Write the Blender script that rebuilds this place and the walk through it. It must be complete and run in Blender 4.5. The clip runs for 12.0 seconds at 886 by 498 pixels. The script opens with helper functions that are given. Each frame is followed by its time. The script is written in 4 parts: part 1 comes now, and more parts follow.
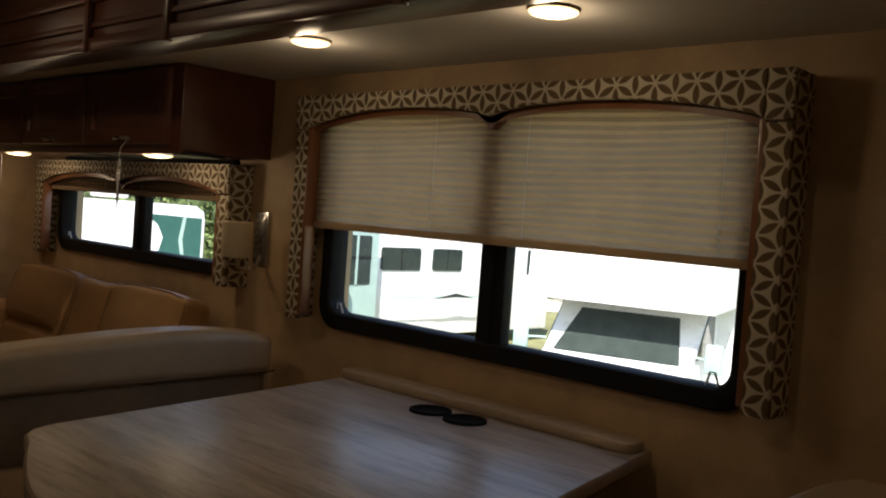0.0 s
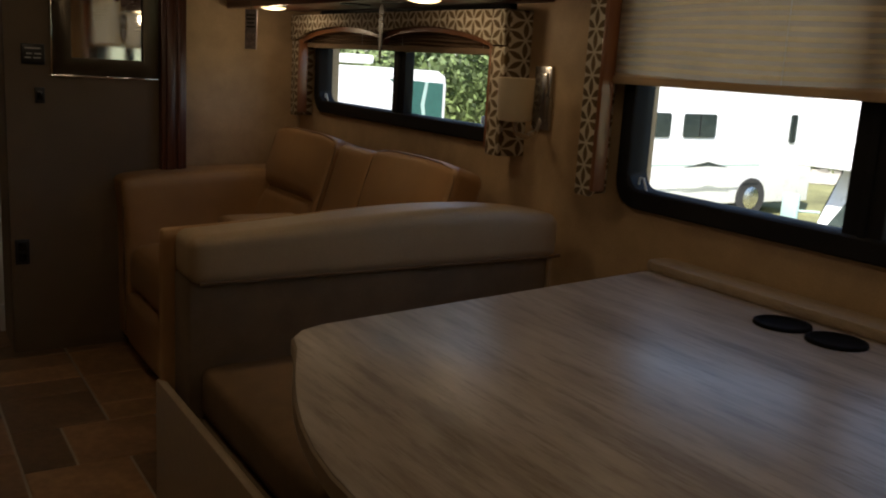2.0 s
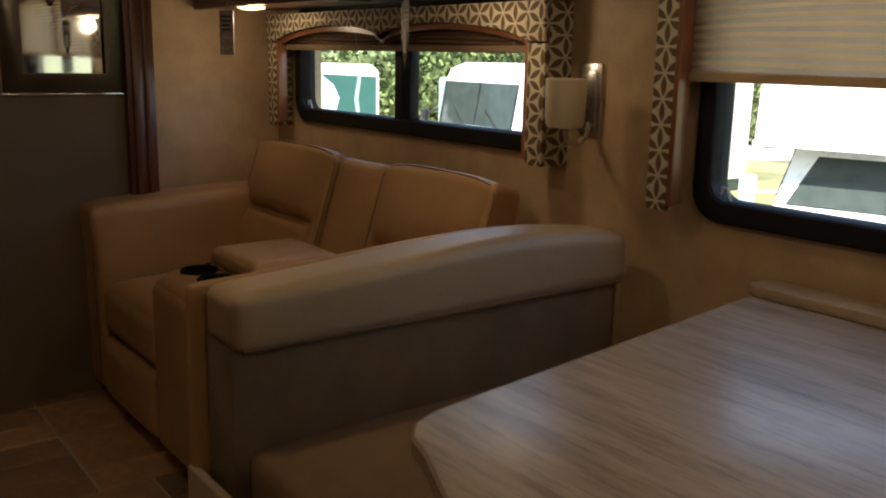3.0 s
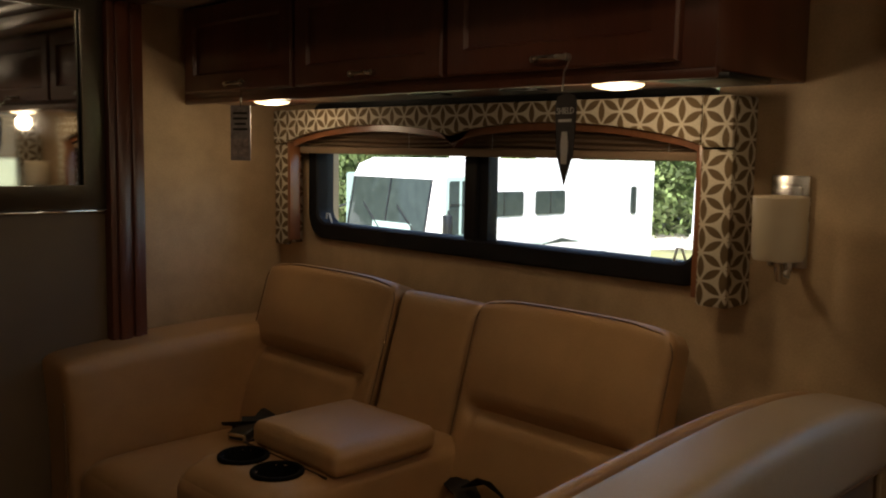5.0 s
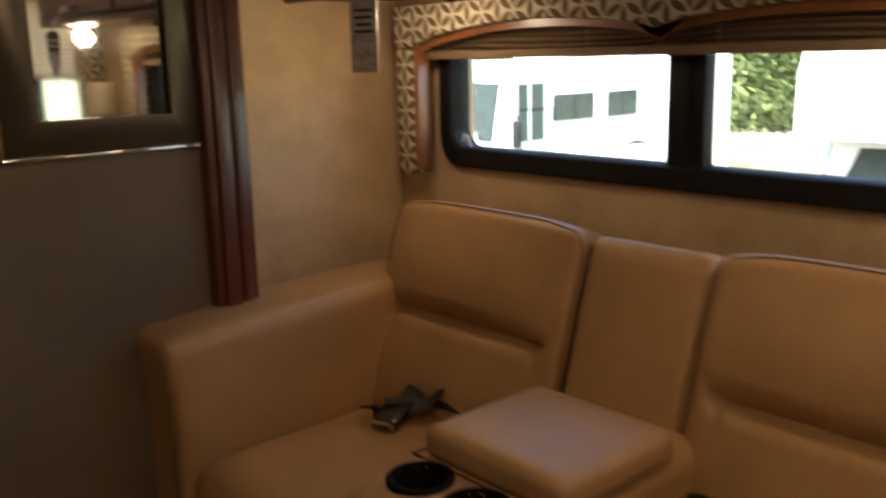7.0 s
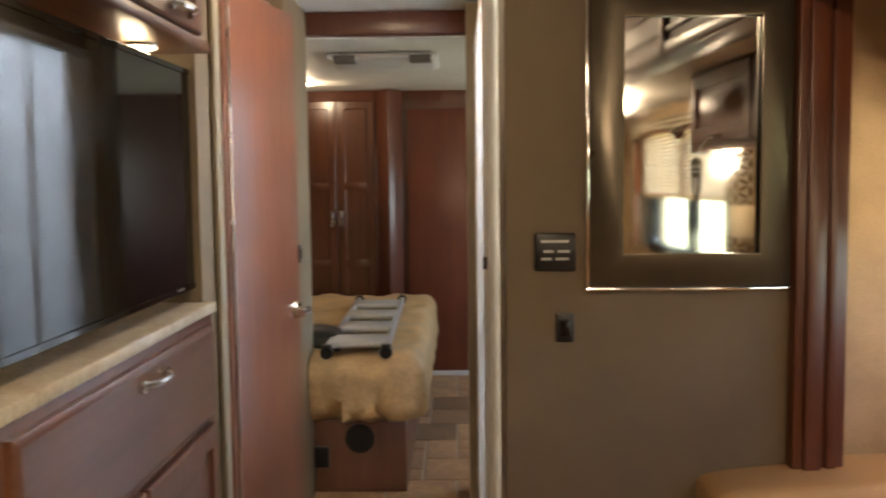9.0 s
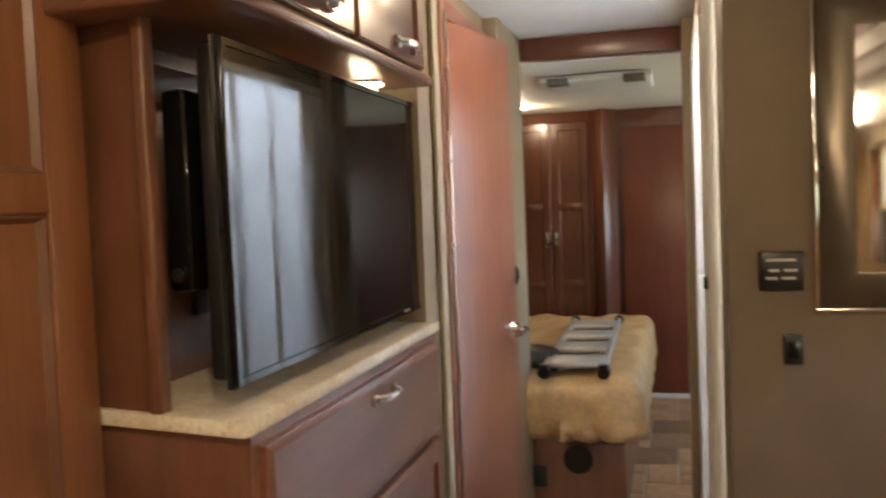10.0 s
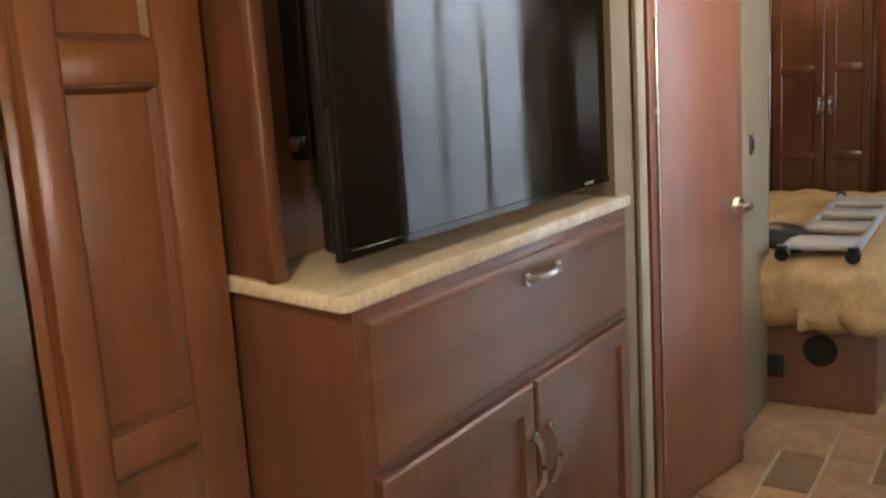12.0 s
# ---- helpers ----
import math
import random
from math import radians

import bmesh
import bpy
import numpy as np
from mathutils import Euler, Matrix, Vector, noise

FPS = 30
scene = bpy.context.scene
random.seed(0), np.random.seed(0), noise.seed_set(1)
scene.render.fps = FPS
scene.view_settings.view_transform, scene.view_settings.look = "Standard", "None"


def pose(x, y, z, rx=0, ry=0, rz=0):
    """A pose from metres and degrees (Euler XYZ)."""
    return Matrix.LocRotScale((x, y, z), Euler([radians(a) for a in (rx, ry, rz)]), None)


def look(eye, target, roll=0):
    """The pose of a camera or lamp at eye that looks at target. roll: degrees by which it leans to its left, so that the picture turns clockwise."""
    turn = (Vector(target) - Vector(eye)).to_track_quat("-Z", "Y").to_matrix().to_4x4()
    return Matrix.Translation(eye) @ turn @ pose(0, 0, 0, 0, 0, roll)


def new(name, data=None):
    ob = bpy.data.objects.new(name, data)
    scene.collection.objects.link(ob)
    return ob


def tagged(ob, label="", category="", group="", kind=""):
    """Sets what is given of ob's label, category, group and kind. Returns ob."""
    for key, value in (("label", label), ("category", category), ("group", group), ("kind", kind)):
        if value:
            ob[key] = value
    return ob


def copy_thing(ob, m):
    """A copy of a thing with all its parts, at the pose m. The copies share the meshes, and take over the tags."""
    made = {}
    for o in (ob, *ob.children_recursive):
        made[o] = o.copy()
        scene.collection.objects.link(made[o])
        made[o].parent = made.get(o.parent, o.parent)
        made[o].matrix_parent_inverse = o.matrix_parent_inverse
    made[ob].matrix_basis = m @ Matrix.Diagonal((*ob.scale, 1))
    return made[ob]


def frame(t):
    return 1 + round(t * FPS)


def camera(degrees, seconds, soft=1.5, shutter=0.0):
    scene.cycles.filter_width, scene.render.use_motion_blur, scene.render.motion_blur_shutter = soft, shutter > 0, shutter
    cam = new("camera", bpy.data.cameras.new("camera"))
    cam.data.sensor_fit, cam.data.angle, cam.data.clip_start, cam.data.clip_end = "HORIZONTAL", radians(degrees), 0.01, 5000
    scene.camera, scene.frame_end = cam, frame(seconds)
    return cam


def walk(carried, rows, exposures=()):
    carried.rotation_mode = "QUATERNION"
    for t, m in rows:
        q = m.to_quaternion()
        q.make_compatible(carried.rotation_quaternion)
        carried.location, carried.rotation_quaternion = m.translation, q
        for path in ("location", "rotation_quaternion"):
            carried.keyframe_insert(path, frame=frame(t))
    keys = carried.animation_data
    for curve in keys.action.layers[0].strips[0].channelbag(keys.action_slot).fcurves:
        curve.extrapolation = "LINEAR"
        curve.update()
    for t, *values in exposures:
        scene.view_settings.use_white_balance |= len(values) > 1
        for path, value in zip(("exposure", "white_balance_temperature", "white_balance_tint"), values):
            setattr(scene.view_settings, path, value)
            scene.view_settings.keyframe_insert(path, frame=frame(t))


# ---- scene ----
cam = camera(52.7, 12.0, 2.0, 0.4)
PATH = [
    (0, (-0.144, -1.573, 1.269), (1.319, -0.211, 1.194), 4.2),
    (0.5, (-0.135, -1.558, 1.281), (1.323, -0.19, 1.234), 4.1),
    (1, (-0.045, -1.44, 1.227), (1.29, 0.032, 1.002), 4.4),
    (1.5, (0.03, -1.234, 1.251), (1.176, 0.369, 0.914), 3.3),
    (2, (0.049, -1.076, 1.224), (1.107, 0.572, 0.819), 3.5),
    (2.5, (0.009, -0.882, 1.25), (1.123, 0.723, 0.822), 2.3),
    (3, (-0.007, -0.627, 1.242), (1.173, 0.932, 0.823), 1.2),
    (3.5, (-0.041, -0.355, 1.245), (1.238, 1.159, 0.978), -0.1),
    (3.7, (-0.093, -0.253, 1.224), (1.241, 1.222, 1.018), 0.4),
    (5.3, (0.009, 0.334, 1.272), (1.422, 1.729, 1.033), 0.7),
    (5.5, (0.047, 0.401, 1.263), (1.444, 1.789, 0.913), 0.3),
    (6, (0.06, 0.556, 1.294), (1.442, 1.889, 0.737), -1.3),
    (6.5, (0.074, 0.673, 1.302), (1.464, 1.991, 0.726), -2.3),
    (7, (0.142, 0.844, 1.268), (1.428, 2.316, 0.845), -1.4),
    (7.5, (0.265, 0.972, 1.296), (1.241, 2.692, 0.993), -1.1),
    (7.7, (0.268, 0.989, 1.297), (1.119, 2.78, 1.037), -0.9),
    (9.3, (0.383, 0.824, 1.321), (0.192, 2.808, 1.166), -0.9),
    (9.5, (0.379, 0.806, 1.322), (0.106, 2.781, 1.17), -1.1),
    (10, (0.371, 0.823, 1.322), (-0.136, 2.755, 1.223), -2.3),
    (10.5, (0.409, 0.933, 1.345), (-0.363, 2.778, 1.364), -2.3),
    (11, (0.473, 1.074, 1.344), (-0.522, 2.808, 1.411), -2.1),
    (11.5, (0.535, 1.12, 1.292), (-0.568, 2.781, 1.132), -4.3),
    (12, (0.555, 1.059, 1.293), (-0.524, 2.706, 0.943), -3.7),
]
walk(cam, [(t, look(eye, target, roll)) for t, eye, target, roll in PATH], [(0, 1.12), (1.5, 1.02), (2.5, 1.15), (3.5, 2.38), (5.5, 1.35), (6.0, 1.75), (6.5, 2.5), (7.0, 2.65), (7.5, 2.38), (9.3, 3.9), (12, 4.1)])

# ---- world, sun, lamps ----
world = bpy.data.worlds.new("sky")
world.use_nodes = True
scene.world = world
wn = world.node_tree
sky = wn.nodes.new("ShaderNodeTexSky")
sky.sky_type, sky.sun_disc = "NISHITA", False
sky.sun_elevation, sky.sun_rotation = radians(51), radians(236)
wn.links.new(sky.outputs[0], wn.nodes["Background"].inputs[0])
wn.nodes["Background"].inputs[1].default_value = 0.15
sun = new("sun", bpy.data.lights.new("sun", "SUN"))
sun.data.energy, sun.data.angle, sun.data.color = 5.0, radians(0.5), (1.0, 0.95, 0.87)
sun.matrix_basis = look((-6, -4, 9), (0, 0, 0))
WARM = (1.0, 0.755, 0.49)


def lamp(x, y, z, watts, radius=0.03):
    """The light of one round ceiling lamp, just under its lens."""
    ob = new("lamp_light", bpy.data.lights.new("lamp_light", "POINT"))
    ob.data.shadow_soft_size, ob.data.energy, ob.data.color = radius, watts * 1.3, WARM
    ob.matrix_basis = pose(x, y, z)
    return ob


def opening_light(m, sx, sy, watts):
    """Sky light that comes in through an opening."""
    ob = new("opening_light", bpy.data.lights.new("opening_light", "AREA"))
    ob.data.shape, ob.data.size, ob.data.size_y, ob.data.energy, ob.data.color = "RECTANGLE", sx, sy, watts, (0.88, 0.94, 1.0)
    ob.matrix_basis = m
    return ob


opening_light(pose(0.88, 3.6, 2.03), 0.5, 0.95, 6.5)                            # skylight over the shower
opening_light(look((1.83, 5.6, 1.3), (0.5, 5.6, 1.1)), 1.15, 0.65, 0.9)           # bedroom window


# ---- materials ----
def nodes_of(name):
    m = bpy.data.materials.new(name)
    m.use_nodes = True
    return m, m.node_tree, m.node_tree.nodes["Principled BSDF"]


def coords(nt, stretch=(1, 1, 1)):
    tc, mp = nt.nodes.new("ShaderNodeTexCoord"), nt.nodes.new("ShaderNodeMapping")
    mp.inputs["Scale"].default_value = stretch
    nt.links.new(tc.outputs["Object"], mp.inputs[0])
    return mp.outputs[0]


def noise_of(nt, vec, scale, detail=4, rough=0.6):
    n = nt.nodes.new("ShaderNodeTexNoise")
    n.inputs["Scale"].default_value, n.inputs["Detail"].default_value, n.inputs["Roughness"].default_value = scale, detail, rough
    nt.links.new(vec, n.inputs["Vector"])
    return n.outputs[0]


def ramp(nt, fac, stops):
    r = nt.nodes.new("ShaderNodeValToRGB")
    while len(r.color_ramp.elements) < len(stops):
        r.color_ramp.elements.new(0.5)
    for e, (p, c) in zip(r.color_ramp.elements, stops):
        e.position, e.color = p, (*c, 1) if len(c) == 3 else c
    nt.links.new(fac, r.inputs[0])
    return r.outputs[0]


def mixed(nt, a, b, fac, mode="MIX"):
    n = nt.nodes.new("ShaderNodeMix")
    n.data_type, n.blend_type = "RGBA", mode
    for sock, v in ((n.inputs[0], fac), (n.inputs[6], a), (n.inputs[7], b)):
        if hasattr(v, "node"):
            nt.links.new(v, sock)
        else:
            sock.default_value = v if isinstance(v, (int, float)) else (*v, 1)
    return n.outputs[2]


def bump(nt, bsdf, height, strength, distance=0.002):
    b = nt.nodes.new("ShaderNodeBump")
    b.inputs["Strength"].default_value, b.inputs["Distance"].default_value = strength, distance
    nt.links.new(height, b.inputs["Height"])
    nt.links.new(b.outputs[0], bsdf.inputs["Normal"])


def shade_of(c, k):
    return tuple(min(1, v * k) for v in c)


def plain(name, base, rough=0.5, metal=0.0, var=0.12, scale=6, fine=60, relief=0.1, stretch=(1, 1, 1), coat=0.0, vary=0.0):
    """A surface with large blotches, fine grain and fine relief."""
    m, nt, b = nodes_of(name)
    vec = coords(nt, stretch)
    big, small = noise_of(nt, vec, scale, 3), noise_of(nt, vec, fine, 5)
    col = ramp(nt, big, [(0.3, shade_of(base, 1 - var)), (0.7, shade_of(base, 1 + var))])
    col = mixed(nt, col, ramp(nt, small, [(0.3, (1 - var,) * 3), (0.7, (1 + var * 0.3,) * 3)]), 0.8, "MULTIPLY")
    if vary:
        oi = nt.nodes.new("ShaderNodeObjectInfo")
        col = mixed(nt, col, ramp(nt, oi.outputs["Random"], [(0.0, (1 - vary,) * 3), (0.5, (1, 0.95, 0.9)), (1.0, (1 + vary * 0.4, 1 + vary * 0.3, 1))]), 1.0, "MULTIPLY")
    nt.links.new(col, b.inputs["Base Color"])
    b.inputs["Metallic"].default_value = metal
    rr = ramp(nt, big, [(0.3, (max(0, rough - 0.05),) * 3), (0.7, (min(1, rough + 0.06),) * 3)])
    nt.links.new(rr, b.inputs["Roughness"])
    b.inputs["Coat Weight"].default_value = coat
    if relief:
        bump(nt, b, small, relief)
    return m


def wood(name, base, axis=2, rough=0.34, dark=0.68, coat=0.25):
    """Stained wood with its grain along one axis."""
    m, nt, b = nodes_of(name)
    st = [9.0, 9.0, 9.0]
    st[axis] = 0.55
    vec = coords(nt, st)
    a, g, big = noise_of(nt, vec, 2.2, 5, 0.65), noise_of(nt, vec, 16, 4, 0.7), noise_of(nt, coords(nt), 2.5, 2)
    col = ramp(nt, a, [(0.28, shade_of(base, dark + 0.12)), (0.52, base), (0.78, shade_of(base, 1.16))])
    col = mixed(nt, col, ramp(nt, g, [(0.35, (0.78, 0.75, 0.73)), (0.6, (1, 1, 1))]), 0.4, "MULTIPLY")
    col = mixed(nt, col, ramp(nt, big, [(0.35, (0.82, 0.8, 0.8)), (0.65, (1.06, 1.04, 1))]), 1.0, "MULTIPLY")
    nt.links.new(col, b.inputs["Base Color"])
    b.inputs["Roughness"].default_value, b.inputs["Coat Weight"].default_value, b.inputs["Coat Roughness"].default_value = rough, coat, 0.22
    bump(nt, b, g, 0.12, 0.0008)
    return m


def fabric_pattern(name, size=0.058):
    """Upholstery printed with a lattice of leaves round stars."""
    m, nt, b = nodes_of(name)

    def mt(op, x, y=None, z=None):
        n = nt.nodes.new("ShaderNodeMath")
        n.operation = op
        for sock, v in zip(n.inputs, (x, y, z)):
            if v is None:
                continue
            if hasattr(v, "node"):
                nt.links.new(v, sock)
            else:
                sock.default_value = v
        return n.outputs[0]

    sep = nt.nodes.new("ShaderNodeSeparateXYZ")
    nt.links.new(coords(nt), sep.inputs[0])
    py, pz = mt("ADD", sep.outputs[1], mt("MULTIPLY", sep.outputs[0], 0.8)), sep.outputs[2]
    row, least = size * 0.866, None
    for k in range(3):
        c, s = math.cos(k * math.pi / 3 + math.pi / 6), math.sin(k * math.pi / 3 + math.pi / 6)
        u = mt("ADD", mt("MULTIPLY", py, c), mt("MULTIPLY", pz, s))
        v = mt("SUBTRACT", mt("MULTIPLY", pz, c), mt("MULTIPLY", py, s))
        n = mt("ROUND", mt("DIVIDE", v, row))
        off = mt("ABSOLUTE", mt("SUBTRACT", v, mt("MULTIPLY", n, row)))
        w = mt("FLOORED_MODULO", mt("SUBTRACT", mt("DIVIDE", u, size), mt("MULTIPLY", n, 0.5)), 1.0)
        leaf = mt("MULTIPLY", mt("MULTIPLY", mt("SUBTRACT", w, 0.09), mt("SUBTRACT", 0.91, w)), size * 0.86)
        d = mt("SUBTRACT", off, mt("SUBTRACT", leaf, size * 0.004))
        least = d if least is None else mt("MINIMUM", least, d)
    fac = mt("MULTIPLY_ADD", least, 1 / (size * 0.03), 0.5)
    weave = noise_of(nt, coords(nt), 420, 2)
    leafcol = ramp(nt, noise_of(nt, coords(nt), 9, 3), [(0.3, (0.10, 0.066, 0.03)), (0.7, (0.16, 0.105, 0.046))])
    ground = ramp(nt, weave, [(0.3, (0.52, 0.46, 0.34)), (0.7, (0.66, 0.6, 0.47))])
    fc = nt.nodes.new("ShaderNodeClamp")
    nt.links.new(fac, fc.inputs[0])
    nt.links.new(mixed(nt, leafcol, ground, fc.outputs[0]), b.inputs["Base Color"])
    b.inputs["Roughness"].default_value = 0.85
    bump(nt, b, weave, 0.3, 0.0006)
    return m


def laminate(name):
    """Pale streaked wood-look table laminate."""
    m, nt, b = nodes_of(name)
    vec = coords(nt, (15, 2.0, 15))
    a, c = noise_of(nt, vec, 1.6, 5, 0.6), noise_of(nt, coords(nt, (34, 3.2, 34)), 2.2, 5, 0.75)
    big = noise_of(nt, coords(nt, (3, 0.8, 3)), 2.0, 2)
    col = ramp(nt, a, [(0.3, (0.30, 0.245, 0.195)), (0.48, (0.46, 0.395, 0.33)), (0.66, (0.55, 0.49, 0.425)), (0.8, (0.62, 0.575, 0.52))])
    col = mixed(nt, col, ramp(nt, c, [(0.36, (0.58, 0.53, 0.48)), (0.5, (1, 1, 1)), (0.72, (1.12, 1.12, 1.12))]), 0.75, "MULTIPLY")
    col = mixed(nt, col, ramp(nt, big, [(0.3, (0.86, 0.84, 0.82)), (0.7, (1.05, 1.05, 1.05))]), 1.0, "MULTIPLY")
    nt.links.new(col, b.inputs["Base Color"])
    b.inputs["Roughness"].default_value = 0.36
    bump(nt, b, c, 0.1, 0.0005)
    return m


def speckle(name, light, mid, dark, scale=90, rough=0.3):
    m, nt, b = nodes_of(name)
    vec = coords(nt)
    a, c = noise_of(nt, vec, scale, 5, 0.7), noise_of(nt, vec, scale / 8, 4, 0.6)
    col = ramp(nt, a, [(0.32, dark), (0.45, mid), (0.62, light)])
    col = mixed(nt, col, ramp(nt, c, [(0.35, (0.75, 0.68, 0.6)), (0.65, (1, 1, 1))]), 0.8, "MULTIPLY")
    nt.links.new(col, b.inputs["Base Color"])
    b.inputs["Roughness"].default_value = rough
    return m


def pane_glass(name, tint=(1, 1, 1), rough=0.0):
    m, nt, b = nodes_of(name)
    b.inputs["Base Color"].default_value = (*tint, 1)
    b.inputs["Roughness"].default_value = rough
    b.inputs["Transmission Weight"].default_value = 1.0
    b.inputs["IOR"].default_value = 1.1 if rough == 0 else 1.45
    return m


def translucent(name, base, share=0.5, rough=0.8):
    """Thin cloth or frosted sheet that lets light through."""
    m, nt, b = nodes_of(name)
    vec = coords(nt)
    col = ramp(nt, noise_of(nt, vec, 7, 3), [(0.3, shade_of(base, 0.9)), (0.7, shade_of(base, 1.05))])
    nt.links.new(col, b.inputs["Base Color"])
    b.inputs["Roughness"].default_value = rough
    tr, mx = nt.nodes.new("ShaderNodeBsdfTranslucent"), nt.nodes.new("ShaderNodeMixShader")
    nt.links.new(col, tr.inputs[0])
    mx.inputs[0].default_value = share
    nt.links.new(b.outputs[0], mx.inputs[1])
    nt.links.new(tr.outputs[0], mx.inputs[2])
    nt.links.new(mx.outputs[0], nt.nodes["Material Output"].inputs[0])
    return m


def glowing(name, colour, strength):
    m, nt, b = nodes_of(name)
    b.inputs["Base Color"].default_value = (0.8, 0.75, 0.65, 1)
    b.inputs["Emission Color"].default_value = (*colour, 1)
    b.inputs["Emission Strength"].default_value = strength
    return m


def leaves(name, base):
    m, nt, b = nodes_of(name)
    g = nt.nodes.new("ShaderNodeNewGeometry")
    col = ramp(nt, g.outputs["Random Per Island"], [(0.0, shade_of(base, 0.5)), (0.6, base), (1.0, shade_of(base, 1.9))])
    nt.links.new(col, b.inputs["Base Color"])
    b.inputs["Roughness"].default_value = 0.6
    return m


WALL = plain("wallpaper", (0.54, 0.388, 0.228), 0.6, var=0.17, scale=6, fine=240, relief=0.25)
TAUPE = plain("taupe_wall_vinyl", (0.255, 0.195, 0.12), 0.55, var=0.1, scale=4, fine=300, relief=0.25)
TAUPE_SHADED = plain("taupe_wall_vinyl_shaded", (0.158, 0.114, 0.069), 0.55, var=0.1, scale=4, fine=300, relief=0.25)
CEIL = plain("ceiling_vinyl", (0.74, 0.71, 0.65), 0.6, var=0.05, scale=4, fine=200, relief=0.15)
CHERRY = wood("cherry_wood", (0.19, 0.081, 0.045))
CHERRY_Y = wood("cherry_wood_lengthwise", (0.19, 0.081, 0.045), 1)
CHERRY_SHADED = wood("overhead_cherry_shaded", (0.13, 0.042, 0.022))
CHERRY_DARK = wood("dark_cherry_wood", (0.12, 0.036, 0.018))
DOORWOOD = wood("red_cherry_veneer", (0.25, 0.094, 0.05), 2, 0.38, 0.75)
CHERRY_GOLD_LIT = wood("golden_lamplit_cherry", (0.255, 0.102, 0.042))
WARDROBE = wood("wardrobe_cherry", (0.10, 0.032, 0.014), 2, 0.26, 0.6, 0.5)
LEATHER = plain("tan_leather", (0.455, 0.27, 0.121), 0.42, var=0.08, scale=7, fine=260, relief=0.35)
CREAM = plain("cream_leather", (0.43, 0.315, 0.19), 0.45, var=0.07, scale=6, fine=240, relief=0.3)
STITCH = plain("brown_piping", (0.2, 0.115, 0.05), 0.6, var=0.1)
PIPING = plain("dark_piping", (0.06, 0.035, 0.018), 0.6, var=0.1)
TWEED = plain("taupe_fabric", (0.19, 0.133, 0.08), 0.9, var=0.18, scale=8, fine=420, relief=0.5)
BROWN = plain("brown_fabric", (0.24, 0.15, 0.075), 0.9, var=0.16, scale=8, fine=420, relief=0.5)
TABLE = laminate("streaked_laminate")
EDGE = plain("edge_band", (0.42, 0.33, 0.23), 0.4, var=0.1)
GRANITE = speckle("cream_granite", (0.88, 0.82, 0.69), (0.83, 0.75, 0.60), (0.66, 0.55, 0.40), 110)
BLACK = plain("black_plastic", (0.012, 0.012, 0.013), 0.35, var=0.2, relief=0.05)
MATTEBLACK = plain("matte_black_aluminium", (0.01, 0.01, 0.011), 0.6, var=0.2, relief=0.05)
MATTEBLACK.node_tree.nodes["Principled BSDF"].inputs["Specular IOR Level"].default_value = 0.25
HOLE = plain("shadowed_cup_plastic", (0.005, 0.005, 0.005), 0.75, var=0.2, relief=0)
HOLE.node_tree.nodes["Principled BSDF"].inputs["Specular IOR Level"].default_value = 0.1
GLOSS = plain("gloss_black", (0.006, 0.006, 0.007), 0.06, var=0.1, relief=0)
SCREEN = plain("dark_screen", (0.005, 0.005, 0.006), 0.05, var=0.05, relief=0)
SCREEN.node_tree.nodes["Principled BSDF"].inputs["IOR"].default_value = 1.46
STEEL = plain("brushed_nickel", (0.62, 0.6, 0.57), 0.25, 1.0, var=0.06, fine=300, relief=0.04)
FRIDGE = plain("stainless_steel", (0.5, 0.48, 0.45), 0.34, 1.0, var=0.06, stretch=(1, 1, 20), relief=0.03)
CHROME = plain("chrome", (0.8, 0.8, 0.82), 0.08, 1.0, var=0.03, relief=0)
BORDER = plain("bevelled_mirror_border", (0.11, 0.09, 0.065), 0.3, 0.6, var=0.08, relief=0)
MIRROR = plain("mirror", (0.86, 0.88, 0.88), 0.01, 1.0, var=0.01, relief=0)
WHITE = plain("white_plastic", (0.72, 0.71, 0.68), 0.45, var=0.04, relief=0.05)
SHOWERWHITE = plain("white_gelcoat", (0.8, 0.81, 0.82), 0.3, var=0.03, relief=0.02)
PRINT = fabric_pattern("leaf_print_fabric")
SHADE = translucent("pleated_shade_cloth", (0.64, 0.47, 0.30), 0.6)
FOLDED_SHADOWED = plain("folded_cloth_in_shadow", (0.27, 0.185, 0.115), 0.85, var=0.12, scale=9, fine=200, relief=0.2)
FROST = translucent("frosted_glass", (0.78, 0.81, 0.84), 0.6, 0.25)
SCONCE = translucent("frosted_lamp_glass", (0.78, 0.68, 0.5), 0.3, 0.35)
GLASS = pane_glass("window_glass")
GLOW = glowing("lit_lens", (1.0, 0.70, 0.35), 1.15)
PAPER = plain("printed_card", (0.42, 0.38, 0.38), 0.5, var=0.25, scale=30, relief=0)
BELT = plain("black_webbing", (0.014, 0.013, 0.012), 0.6, var=0.2, fine=500, relief=0.4)
TILE = plain("stone_look_tile", (0.42, 0.262, 0.15), 0.42, var=0.3, scale=5, fine=34, relief=0.2, vary=0.55)
GROUT = plain("grout", (0.5, 0.43, 0.34), 0.8, var=0.1)
COVER = plain("gold_satin_bedspread", (0.52, 0.33, 0.145), 0.45, var=0.22, scale=9, fine=70, relief=0.3)
ALU = plain("grey_aluminium", (0.5, 0.5, 0.49), 0.4, 0.6, var=0.06)
# outdoors
RVWHITE = plain("white_fibreglass", (0.8, 0.8, 0.79), 0.3, var=0.04, relief=0.02)
RVGREEN = plain("dark_green_decal", (0.03, 0.10, 0.085), 0.35, var=0.1, relief=0)
